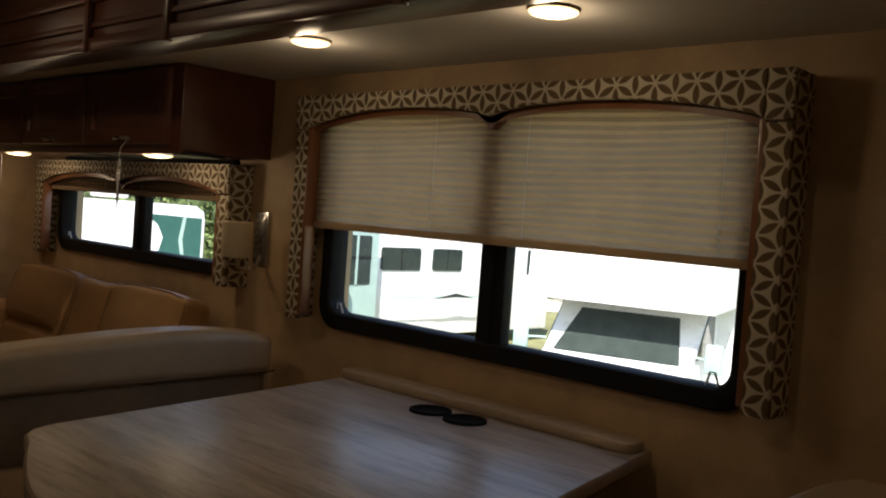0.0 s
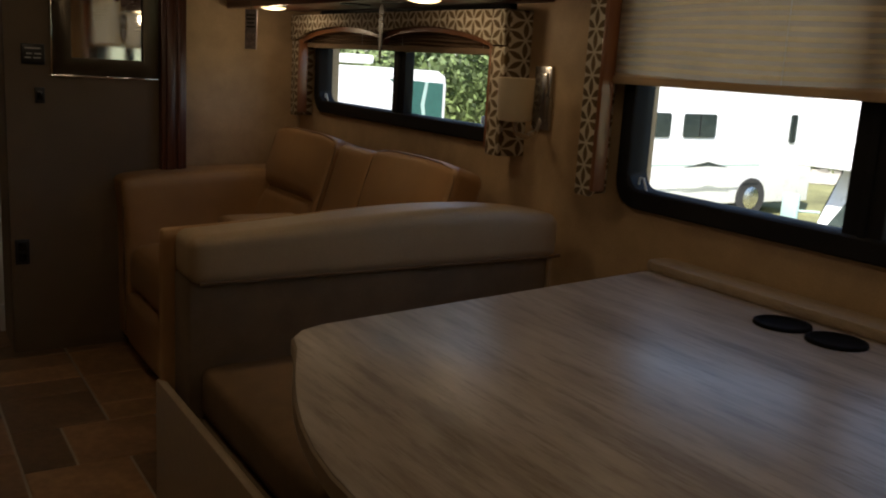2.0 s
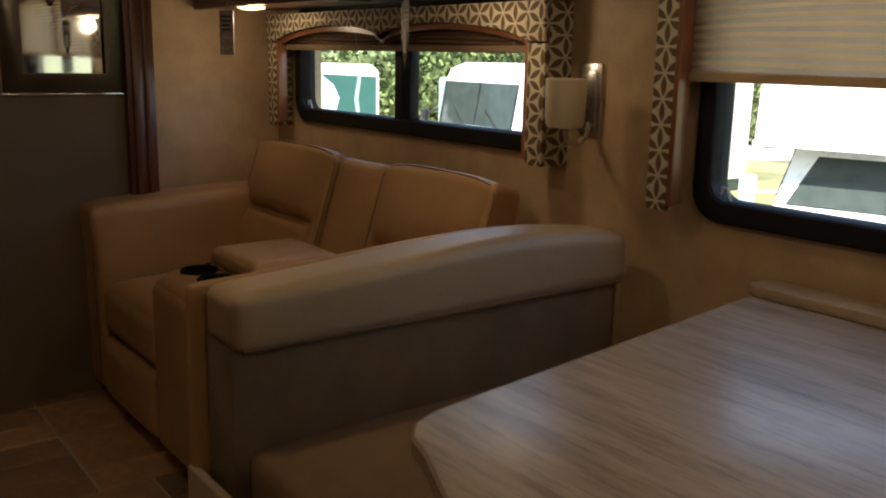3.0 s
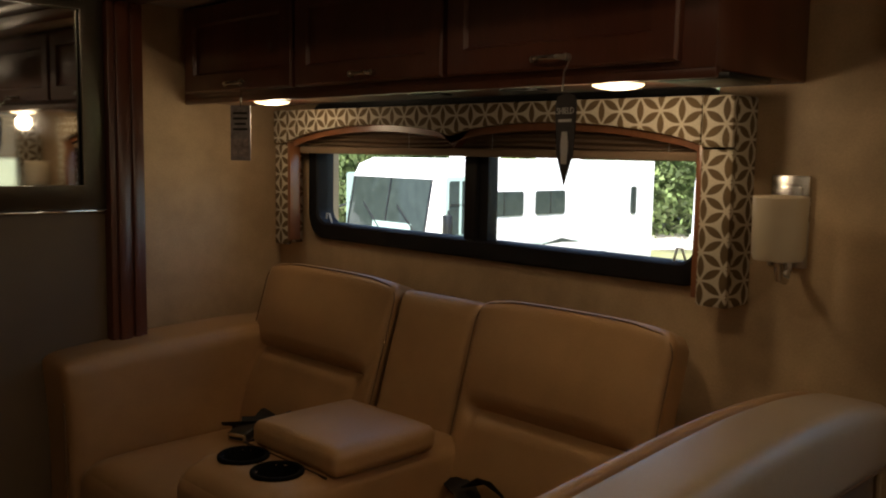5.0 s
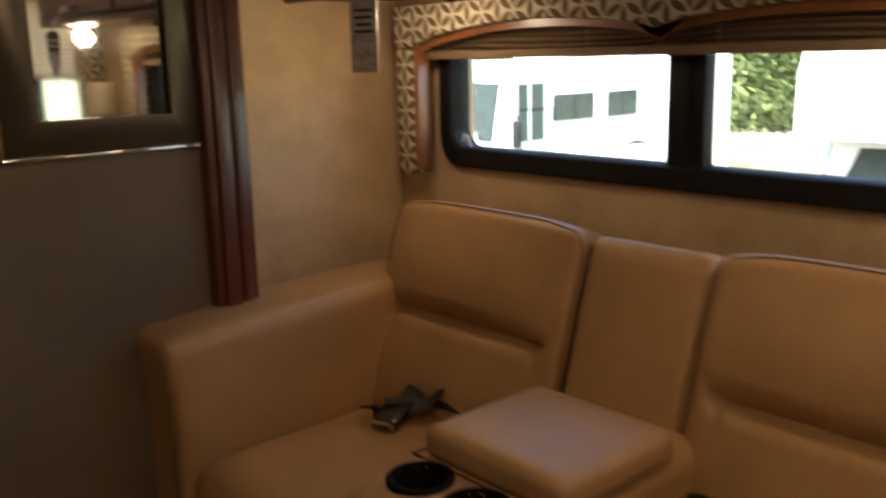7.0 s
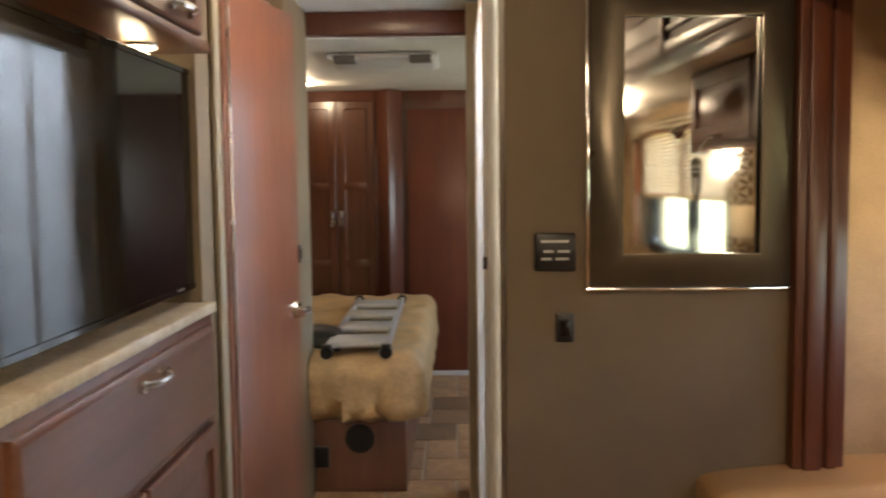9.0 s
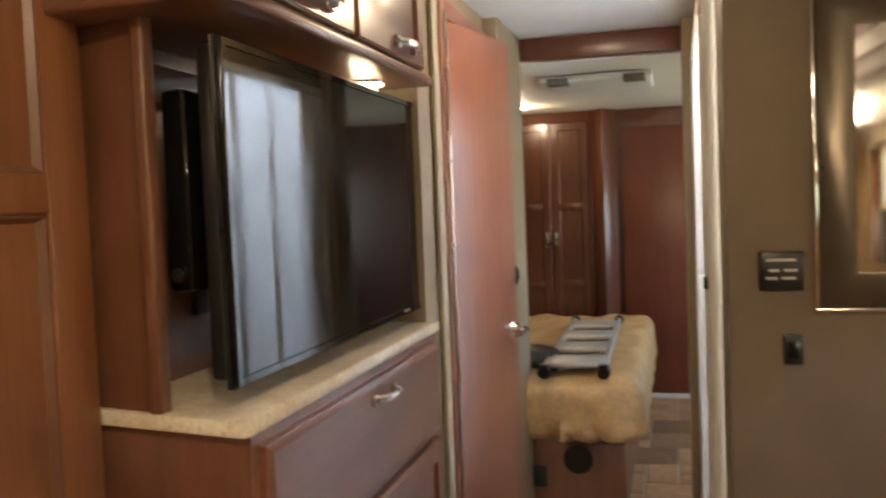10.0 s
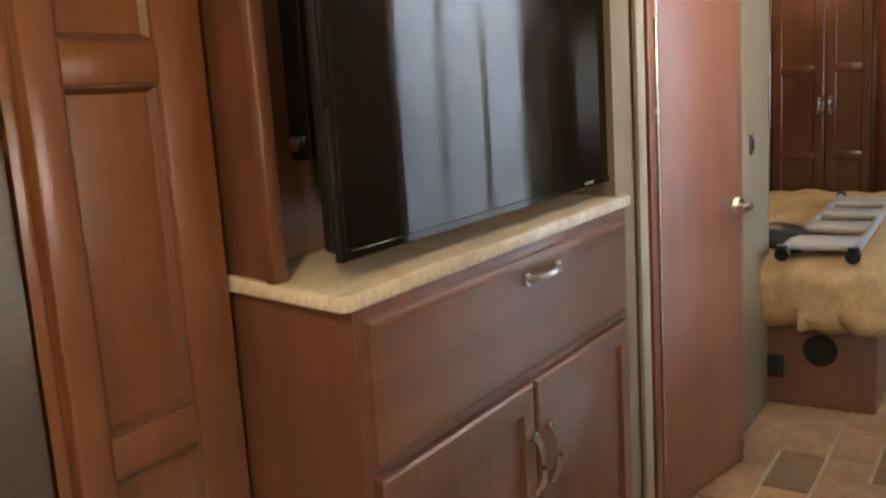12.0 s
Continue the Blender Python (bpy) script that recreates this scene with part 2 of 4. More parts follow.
RVGREY = plain("pale_green_decal", (0.34, 0.46, 0.43), 0.35, var=0.06, relief=0)
DARKGLASS = plain("tinted_glass", (0.035, 0.046, 0.042), 0.06, var=0.2, relief=0)
DARKGLASS.node_tree.nodes["Principled BSDF"].inputs["IOR"].default_value = 1.3
RUBBER = plain("tyre_rubber", (0.03, 0.03, 0.03), 0.8, var=0.2)
GRASS = plain("dry_grass", (0.2, 0.2, 0.09), 0.9, var=0.45, scale=0.5, fine=14, relief=0.8)
GRAVEL = plain("pale_gravel", (0.5, 0.47, 0.41), 0.9, var=0.2, scale=1.2, fine=40, relief=0.8)
BARK = plain("bark", (0.16, 0.12, 0.09), 0.9, var=0.3, stretch=(6, 6, 1), relief=0.8)
LEAF = leaves("leaf", (0.11, 0.15, 0.05))
LEAF2 = leaves("dark_leaf", (0.085, 0.12, 0.045))


# ---- mesh helpers ----
def box(lo, hi, r=0.0, seg=2):
    bm = bmesh.new()
    bmesh.ops.create_cube(bm, size=1)
    for v in bm.verts:
        v.co = Vector([(lo[i] + hi[i]) / 2 + v.co[i] * (hi[i] - lo[i]) for i in range(3)])
    if r:
        bmesh.ops.bevel(bm, geom=bm.edges[:], offset=min(r, min(hi[i] - lo[i] for i in range(3)) * 0.49), segments=seg, profile=0.5, affect="EDGES")
    return bm


def join(*parts):
    out = bmesh.new()
    for p in parts:
        me = bpy.data.meshes.new("tmp")
        p.to_mesh(me)
        p.free()
        out.from_mesh(me)
        bpy.data.meshes.remove(me)
    return out


def moved(bm, m):
    bmesh.ops.transform(bm, matrix=m, verts=bm.verts)
    return bm


def rod(p0, p1, r, seg=16, r2=None, cap=True):
    bm = bmesh.new()
    p0, p1 = Vector(p0), Vector(p1)
    bmesh.ops.create_cone(bm, cap_ends=cap, segments=seg, radius1=r, radius2=r if r2 is None else r2, depth=(p1 - p0).length)
    q = Vector((0, 0, 1)).rotation_difference(p1 - p0)
    return moved(bm, Matrix.Translation((p0 + p1) / 2) @ q.to_matrix().to_4x4())


def sweep(points, r, seg=8, flat=1.0):
    """A round bar along a line of points."""
    bm, rings = bmesh.new(), []
    pts = [Vector(p) for p in points]
    for i, p in enumerate(pts):
        d = (pts[min(i + 1, len(pts) - 1)] - pts[max(i - 1, 0)]).normalized()
        side = d.cross(Vector((0, 0, 1)))
        side = side.normalized() if side.length > 0.05 else Vector((1, 0, 0))
        up = side.cross(d)
        rings.append([bm.verts.new(p + (side * math.cos(a) + up * math.sin(a) * flat) * r) for a in (2 * math.pi * k / seg for k in range(seg))])
    for a, b in zip(rings, rings[1:]):
        for k in range(seg):
            bm.faces.new((a[k], a[(k + 1) % seg], b[(k + 1) % seg], b[k]))
    bm.faces.new(rings[0][::-1])
    bm.faces.new(rings[-1])
    return bm


def prism(pts, lo, hi, axis, r=0.0):
    """A flat outline pulled to a thickness along an axis. pts run in the two other axes, in their order."""
    bm = bmesh.new()

    def at(p, d):
        c = list(p)
        c.insert(axis, d)
        return c

    a = [bm.verts.new(at(p, lo)) for p in pts]
    b = [bm.verts.new(at(p, hi)) for p in pts]
    bm.faces.new(a)
    bm.faces.new(b[::-1])
    for k in range(len(pts)):
        j = (k + 1) % len(pts)
        bm.faces.new((a[k], a[j], b[j], b[k]))
    bmesh.ops.recalc_face_normals(bm, faces=bm.faces)
    if r:
        top = [e for e in bm.edges if len({v in set(b) for v in e.verts}) == 1 and (e.verts[0] in b or e.verts[0] in a)]
        bmesh.ops.bevel(bm, geom=top, offset=r, segments=2, profile=0.5, affect="EDGES")
    bmesh.ops.triangulate(bm, faces=[f for f in bm.faces if len(f.verts) > 4])
    return bm


def rounded(x0, x1, y0, y1, r, n=6):
    """The outline of a rectangle with round corners."""
    out = []
    for cx, cy, a0 in ((x1 - r, y1 - r, 0), (x0 + r, y1 - r, 90), (x0 + r, y0 + r, 180), (x1 - r, y0 + r, 270)):
        out += [(cx + r * math.cos(radians(a0 + 90 * k / n)), cy + r * math.sin(radians(a0 + 90 * k / n))) for k in range(n + 1)]
    return out


def ringed(outlines, axis, close=True):
    """A skin over outlines of equal length: [(points, depth), ...], from the back rim to the front."""
    bm, rows = bmesh.new(), []
    for pts, d in outlines:
        row = []
        for p in pts:
            c = list(p)
            c.insert(axis, d)
            row.append(bm.verts.new(c))
        rows.append(row)
    for a, b in zip(rows, rows[1:]):
        for k in range(len(a)):
            j = (k + 1) % len(a)
            bm.faces.new((a[k], a[j], b[j], b[k]))
    if close:
        bm.faces.new(rows[-1])
    bmesh.ops.recalc_face_normals(bm, faces=bm.faces)
    return bm


def rect(u0, u1, v0, v1, i=0.0):
    return [(u0 + i, v0 + i), (u1 - i, v0 + i), (u1 - i, v1 - i), (u0 + i, v1 - i)]


RAISED = ((0, 0), (0, 0.016), (0.005, 0.021), (0.052, 0.021), (0.058, 0.011), (0.072, 0.011), (0.095, 0.018))
FLATPANEL = ((0, 0), (0, 0.016), (0.005, 0.021), (0.05, 0.021), (0.056, 0.012), (0.06, 0.012))
SLAB = ((0, 0), (0, 0.014), (0.012, 0.021), (0.016, 0.021))


def panel(u0, u1, v0, v1, plane, axis, sign, profile, close=True):
    return ringed([(rect(u0, u1, v0, v1, i), plane + sign * d) for i, d in profile], axis, close)


def pillow(lo, hi, r=0.05, puff=0.0, cuts=14, axis=2, shape=None):
    """A padded block: round edges, a full face along one axis, and a shape function for seams and folds."""
    bm = bmesh.new()
    bmesh.ops.create_cube(bm, size=2)
    bmesh.ops.subdivide_edges(bm, edges=bm.edges[:], cuts=cuts, use_grid_fill=True)
    c = Vector([(lo[i] + hi[i]) / 2 for i in range(3)])
    h = Vector([(hi[i] - lo[i]) / 2 for i in range(3)])
    o = [i for i in range(3) if i != axis]
    for v in bm.verts:
        n = v.co.copy()
        w = [math.sin(n[i] * math.pi / 2) for i in range(3)]
        p = Vector([w[i] * h[i] for i in range(3)])
        inner = Vector([max(-(h[i] - r), min(h[i] - r, p[i])) for i in range(3)])
        d = p - inner
        if d.length > 1e-6:
            m = max(abs(d[i]) for i in range(3))
            d = d.normalized() * m
        q = inner + d
        q[axis] += puff * w[axis] * (1 - w[o[0]] ** 4) * (1 - w[o[1]] ** 4)
        if shape:
            q = shape(q, w)
        v.co = c + q
    return bm


def mesh_of(name, bm, material, smooth=None):
    me = bpy.data.meshes.new(name)
    bm.to_mesh(me)
    bm.free()
    me.materials.append(material)
    if smooth is not None:
        me.polygons.foreach_set("use_smooth", [True] * len(me.polygons))
        me.set_sharp_from_angle(angle=radians(smooth))
    return me


def thing(name, at, label, category, group=""):
    ob = new(name)
    ob.location = at
    ob.empty_display_size = 0.1
    return tagged(ob, label, category, group)


def solid(name, bm, material, label="", category="", group="", kind="", smooth=40):
    return tagged(new(name, mesh_of(name, bm, material, smooth)), label, category, group, kind)


def base_of(ob):
    m = Matrix.Translation(ob.location)
    return base_of(ob.parent) @ ob.matrix_parent_inverse @ m if ob.parent else m


def part(name, bm, material, parent, label="", smooth=40):
    """One mesh under a thing or a part; its points are given in the world."""
    ob = new(name, mesh_of(name, bm, material, smooth))
    ob.parent = parent
    ob.matrix_parent_inverse = base_of(parent).inverted()
    if label:
        ob["label"] = label
    return ob


def words(name, text, size, m, material, parent, label=""):
    """Raised lettering, turned into a mesh."""
    cu = bpy.data.curves.new(name, "FONT")
    cu.body, cu.size, cu.extrude, cu.align_x, cu.align_y = text, size, 0.0004, "CENTER", "CENTER"
    tmp = bpy.data.objects.new(name, cu)
    scene.collection.objects.link(tmp)
    me = bpy.data.meshes.new_from_object(tmp.evaluated_get(bpy.context.evaluated_depsgraph_get()))
    bpy.data.objects.remove(tmp)
    bm = bmesh.new()
    bm.from_mesh(me)
    bmesh.ops.transform(bm, matrix=m, verts=bm.verts)
    return part(name, bm, material, parent, label, 30)


# ---- structure ----
def wall_with_holes(name, u0, u1, v0, v1, d0, d1, axis, holes, material, label):
    """A wall with openings cut through it: strips left and right of, below and above each hole."""
    bits, u = [], u0

    def bit(a, b, c, d):
        if b - a > 1e-4 and d - c > 1e-4:
            bits.append(prism(rect(a, b, c, d), d0, d1, axis))

    for h0, h1, w0, w1 in sorted(holes):
        bit(u, h0, v0, v1)
        bit(h0, h1, v0, w0)
        bit(h0, h1, w1, v1)
        u = h1
    bit(u, u1, v0, v1)
    return solid(name, join(*bits), material, label, "wall", kind="structure")


WX = 1.72                                   # inner face of the slide-out's window wall
BW = (-0.778, 0.675, 0.885, 1.60)            # big window
SW = (1.175, 2.63, 0.985, 1.42)             # sofa window
wall_with_holes("wall_east", -1.5, 2.82, 0.0, 1.70, WX, WX + 0.09, 0,
                [(BW[0] + 0.02, BW[1] - 0.02, BW[2] + 0.02, BW[3]), (SW[0] + 0.02, SW[1] - 0.02, SW[2] + 0.02, SW[3])],
                WALL, "slide-out wall in mottled tan wallpaper")
solid("wall_slide_rear", box((1.06, 2.82, 0), (WX + 0.09, 2.87, 1.70)), WALL, "slide-out end wall in tan wallpaper", "wall", kind="structure")
solid("wall_slide_front", box((1.06, -1.55, 0), (WX + 0.09, -1.5, 1.70)), WALL, "slide-out end wall in tan wallpaper", "wall", kind="structure")
solid("ceiling_slide", box((1.06, -1.55, 1.695), (WX + 0.09, 2.87, 1.74)), CEIL, "pale vinyl slide-out ceiling", "ceiling", kind="structure")
solid("ceiling", join(box((-1.1, -3.2, 2.0), (1.14, 3.0, 2.05)), box((-1.1, 3.0, 2.0), (0.46, 4.6, 2.05)), box((-1.1, 4.6, 2.0), (1.8, 6.9, 2.05)), box((-1.1, 4.625, 1.90), (1.8, 6.9, 1.94))),
      CEIL, "white vinyl ceiling", "ceiling", kind="structure")
solid("wall_partition", join(box((0.466, 2.66, 0), (1.032, 2.72, 2.0)), box((1.032, 2.70, 0), (1.10, 2.87, 2.0))), TAUPE_SHADED, "taupe vinyl partition wall", "wall", kind="structure")
solid("wall_west", box((-1.15, -3.2, 0), (-1.1, 6.9, 2.05)), TAUPE, "taupe side wall", "wall", kind="structure")
solid("wall_front", box((-1.1, -3.25, 0), (1.14, -3.2, 2.05)), TAUPE, "plain front wall", "wall", kind="structure")
solid("wall_cab_side", box((1.06, -3.2, 0), (1.14, -1.55, 2.0)), TAUPE, "plain taupe side wall", "wall", kind="structure")
solid("wall_bath_near", box((-1.1, 3.17, 0), (-0.3, 3.22, 2.0)), TAUPE, "taupe wall behind the media cabinet", "wall", kind="structure")
wall_with_holes("wall_bath", 3.22, 4.6, 0.0, 2.0, -0.35, -0.3, 0, [(3.447, 4.02, 0.0, 1.885)], TAUPE, "taupe hallway wall with a door opening")
solid("wall_bath_back", box((-0.62, 3.3, 0), (-0.6, 4.5, 2.0)), TAUPE, "plain wall inside the washroom", "wall", kind="structure")
solid("wall_bedroom_front", box((-1.1, 4.55, 0), (-0.35, 4.6, 2.0)), TAUPE, "taupe bedroom wall", "wall", kind="structure")
solid("wall_hall_post", box((0.405, 4.42, 0), (0.56, 4.6, 2.0)), TAUPE, "taupe post at the bedroom doorway", "wall", kind="structure")
solid("wall_bedroom_side", box((0.56, 4.5, 0), (1.8, 4.6, 2.0)), TAUPE, "taupe bedroom wall", "wall", kind="structure")
wall_with_holes("wall_bedroom_east", 4.5, 6.9, 0.0, 2.05, 1.8, 1.85, 0, [(5.0, 6.2, 0.95, 1.65)], TAUPE, "taupe bedroom side wall with a window opening")
solid("wall_rear", box((-1.1, 6.9, 0), (1.85, 6.95, 2.05)), TAUPE, "taupe rear wall", "wall", kind="structure")
solid("trim_beam", box((-0.3, 4.56, 1.905), (0.405, 4.62, 1.998), 0.004), CHERRY_DARK, "cherry wood header over the bedroom doorway", "header", kind="structure")
solid("trim_bath_left", join(box((-0.3, 3.39, 0), (-0.285, 3.447, 1.94), 0.003), box((-0.3, 3.447, 1.885), (-0.285, 4.07, 1.94), 0.003)), DOORWOOD, "cherry door casing", "trim", kind="structure")
solid("trim_bath_edge", box((-0.286, 3.432, 0.0), (-0.276, 3.442, 1.9), 0.003), STEEL, "thin metal strip beside the washroom door", "trim", kind="structure")
solid("trim_corner", box((-0.297, 3.30, 0.0), (-0.283, 3.36, 2.0), 0.005), plain("taupe_moulding", (0.36, 0.31, 0.22), 0.5, var=0.06), "taupe vertical wall moulding", "trim", kind="structure")
solid("floor_base", join(box((-1.1, -3.2, -0.06), (1.8, 6.9, -0.006))), GROUT, "grout bed under the tiles", "floor", kind="structure")
solid("wall_outer_skin", join(box((1.14, 2.87, 0), (1.18, 4.5, 2.05)), box((1.10, 2.90, 0), (1.14, 3.0, 2.05))), TAUPE, "outer side wall", "wall", kind="structure")

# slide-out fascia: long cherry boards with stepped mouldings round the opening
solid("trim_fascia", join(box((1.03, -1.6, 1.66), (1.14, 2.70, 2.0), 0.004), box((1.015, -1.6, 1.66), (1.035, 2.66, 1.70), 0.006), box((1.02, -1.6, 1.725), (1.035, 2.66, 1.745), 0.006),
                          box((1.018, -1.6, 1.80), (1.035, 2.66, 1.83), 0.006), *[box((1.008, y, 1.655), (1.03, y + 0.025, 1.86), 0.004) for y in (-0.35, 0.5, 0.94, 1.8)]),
      wood("fascia_cherry_shaded", (0.085, 0.027, 0.014), 1), "dark cherry fascia with stepped moulding over the slide-out, shade added to its colour", "fascia", kind="structure")
solid("trim_slide_side", join(box((1.032, 2.625, 0), (1.135, 2.82, 1.66), 0.006), box((1.05, 2.612, 0), (1.085, 2.63, 1.66), 0.006), box((1.095, 2.617, 0), (1.115, 2.63, 1.66), 0.004)),
      CHERRY_DARK, "dark cherry upright trim beside the sofa", "trim", kind="structure")


# ---- windows ----
def frame_ring(u0, u1, v0, v1, w, r, d0, d1, axis=0):
    """A window frame with round outer and inner corners."""
    a, b = rounded(u0, u1, v0, v1, r), rounded(u0 + w, u1 - w, v0 + w, v1 - w, max(0.015, r - w * 0.6))
    c, d = rounded(u0 + 0.006, u1 - 0.006, v0 + 0.006, v1 - 0.006, r), rounded(u0 + w - 0.005, u1 - w + 0.005, v0 + w - 0.005, v1 - w + 0.005, max(0.015, r - w * 0.6))
    return ringed([(a, d1), (a, d0 + 0.006), (c, d0), (d, d0), (b, d0 + 0.006), (b, d1), (a, d1)], axis, False)


def window(name, box4, mid, label):
    u0, u1, v0, v1 = box4
    ob = thing(name, (WX, (u0 + u1) / 2, v0), label, "window")
    ob["kind"] = "structure"
    part("window_frame", frame_ring(u0, u1, v0, v1, 0.05, 0.075, WX - 0.022, WX + 0.045), MATTEBLACK, ob)
    part("mullion", join(box((WX - 0.012, mid - 0.045, v0 + 0.045), (WX + 0.03, mid + 0.045, v1 - 0.04), 0.005), box((WX - 0.018, mid - 0.012, v0 + 0.045), (WX, mid + 0.006, v1 - 0.04), 0.003)), MATTEBLACK, ob)
    for a, b in ((u0 + 0.045, mid - 0.04), (mid + 0.04, u1 - 0.045)):
        g = part("pane", box((WX + 0.02, a, v0 + 0.04), (WX + 0.024, b, v1 - 0.04)), GLASS, ob, "clear window pane")
        g.visible_shadow = False
    for y in (u0 + 0.1, u1 - 0.075):
        part("latch", sweep([(WX + 0.008, y - 0.016, v0 + 0.048), (WX + 0.004, y - 0.006, v0 + 0.08), (WX + 0.004, y + 0.006, v0 + 0.08), (WX + 0.008, y + 0.016, v0 + 0.048)], 0.003, 6), WHITE, ob, "small white wire latch")
    return ob


window("window_1", BW, -0.035, "wide black-framed two-pane sliding window over the table")
window("window_2", SW, 1.886, "low black-framed two-pane sliding window over the sofa")


def arch(y0, y1, z0, rise, z1, n=14):
    """An outline with a straight top at z1 and two shallow arches below."""
    mid = (y0 + y1) / 2
    low = []
    for a, b in ((y0, mid), (mid, y1)):
        low += [(a + (b - a) * k / n, z0 + 0.02 * (k if b == mid else n - k) / n + rise * math.sin(math.pi * k / n) ** 0.7) for k in range(n + (b == y1))]
    return [(y1, z1), (y0, z1)] + low


def valance(y0, y1, ztop, zlow, leg, head, label):
    """A padded cornice covered in printed fabric: head with two arches, and two side legs with returns."""
    x0 = WX - 0.105
    ob = thing("window_valance", (WX, (y0 + y1) / 2, zlow), label, "window valance")
    zh = ztop - head
    part("header", prism(arch(y0 + leg, y1 - leg, zh, 0.04, ztop), x0, x0 + 0.022, 0, 0.004), PRINT, ob)
    for a, b, c in ((y0, y0 + leg, y0), (y1 - leg, y1, y1 - 0.02)):
        part("corner_block", box((x0, a, zh - 0.005), (x0 + 0.022, b, ztop), 0.005), PRINT, ob)
        part("side_leg", box((x0 + 0.006, a, zlow), (x0 + 0.024, b, zh - 0.008), 0.006), PRINT, ob)
        part("return_panel", box((x0 + 0.022, c, zlow), (WX, c + 0.02, ztop), 0.005), PRINT, ob)
    part("arch_trim", prism(arch(y0 + leg, y1 - leg, zh - 0.018, 0.04, ztop - 0.02), x0 + 0.024, x0 + 0.034, 0), CHERRY_GOLD_LIT, ob, "golden wood strip under the arch")
    for a in (y0 + leg - 0.004, y1 - leg - 0.012):
        part("side_trim", box((x0 + 0.008, a, zlow + 0.015), (x0 + 0.05, a + 0.016, zh), 0.003), CHERRY_GOLD_LIT, ob)
    part("centre_block", prism([((y0 + y1) / 2 + a, b) for a, b in ((-0.07, zh + 0.045), (0, zh - 0.012), (0.07, zh + 0.045))], x0 + 0.024, x0 + 0.05, 0), CHERRY_DARK, ob)
    return ob


valance(-0.852, 0.745, 1.614, 0.905, 0.06, 0.10, "leaf-printed fabric cornice with tan arches over the table window")
valance(1.105, 2.705, 1.392, 0.962, 0.07, 0.10, "leaf-printed fabric cornice with tan arches over the sofa window")


def pleated(name, y0, y1, z0, z1, pleats, depth, x, label, cloth=None):
    """A pleated cellular shade, pulled part of the way down."""
    ob = thing(name, (x, (y0 + y1) / 2, z0), label, "window shade")
    bm = bmesh.new()
    rows = []
    for k in range(pleats * 2 + 1):
        z, d = z0 + (z1 - z0) * k / (pleats * 2), x + (depth if k % 2 else 0)
        rows.append([bm.verts.new((d + 0.0015 * math.sin(5 * j + k), y0 + (y1 - y0) * j / 12, z - (0.004 * math.sin(j * 0.9 + k * 0.2) if k < pleats * 2 else 0))) for j in range(13)])
    for a, b in zip(rows, rows[1:]):
        for j in range(12):
            bm.faces.new((a[j], a[j + 1], b[j + 1], b[j]))
    part("cloth", bm, cloth or SHADE, ob, smooth=10)
    part("bottom_rail", box((x - 0.008, y0, z0 - 0.014), (x + depth + 0.008, y1, z0 + 0.006), 0.004), cloth or SHADE, ob)
    for y in (y0 + 0.09, y0 + (y1 - y0) * 0.42, y1 - (y1 - y0) * 0.36):
        part("cord", rod((x - 0.003, y, z0), (x - 0.003, y, z1), 0.0007, 6), WHITE, ob)
    return ob


pleated("pleated_shade", -0.785, 0.70, 1.215, 1.59, 19, 0.010, WX - 0.055, "beige pleated shade half drawn over the table window")
pleated("pleated_shade", 1.185, 2.62, 1.272, 1.36, 7, 0.02, WX - 0.055, "beige pleated shade folded up over the sofa window, shadow in its colour", FOLDED_SHADOWED)


# ---- lamps ----
def puck(x, y, z, label, group, r=0.052, watts=0.2):
    ob = thing("ceiling_light", (x, y, z), label, "ceiling light", group)
    part("ring", rod((x, y, z - 0.006), (x, y, z), r * 0.98, 28, r * 1.06), STEEL, ob)
    bm = bmesh.new()
    bmesh.ops.create_uvsphere(bm, u_segments=20, v_segments=8, radius=r * 0.98)
    for v in bm.verts:
        v.co = Vector((x + v.co.x, y + v.co.y, z - 0.007 + v.co.z * 0.2))
    part("lens", bm, GLOW, ob, "glowing warm lens")
    lamp(x, y, z - 0.05, watts)


for y in (0.285, -0.485):
    puck(1.295, y, 1.695, "round warm lamp lit in the slide-out ceiling", "slide-out ceiling lamps")
for y in (1.245, 2.42):
    puck(1.42, y, 1.41, "round warm lamp lit under the overhead cabinet", "lamps under the overhead cabinet", watts=0.23)
for x, y in ((0.13, 3.49), (0.3, 1.0), (0.3, -0.6), (0.3, -2.2)):
    puck(x, y, 2.0, "round warm lamp lit in the main ceiling, added unseen except in the hall", "main ceiling lamps", watts=0.32 if y > 3 else 1.1 if y > 0 else 0.55)
puck(-0.54, 6.29, 1.90, "round warm lamp lit in the bedroom ceiling", "main ceiling lamps", watts=0.3)
puck(-0.37, 2.97, 1.637, "round warm lamp lit under the cabinet over the television", "lamp over the television", r=0.04, watts=0.06)


# ---- handles and cabinet doors ----
def bar_handle(a, b, out, parent, r=0.006, label="brushed nickel handle"):
    """A bow handle from a to b that stands off along out."""
    a, b, o = Vector(a), Vector(b), Vector(out)
    n = 9
    pts = [a + (b - a) * k / n + o * (0.008 + 0.02 * math.sin(math.pi * k / n) ** 0.6) for k in range(n + 1)]
    return part("handle", join(sweep(pts, r, 8), rod(a, a + o * 0.012, r * 1.5, 10), rod(b, b + o * 0.012, r * 1.5, 10)), STEEL, parent, label)


cab = thing("overhead_cabinet", (1.55, 1.9, 1.39), "cherry overhead cabinet with three raised-panel doors, shade in its colour", "cabinet")
CX = 1.365
part("body", join(box((CX, 1.01, 1.415), (WX, 2.82, 1.694), 0.004), box((CX, 1.01, 1.402), (CX + 0.022, 2.82, 1.425), 0.004)), CHERRY_SHADED, cab)
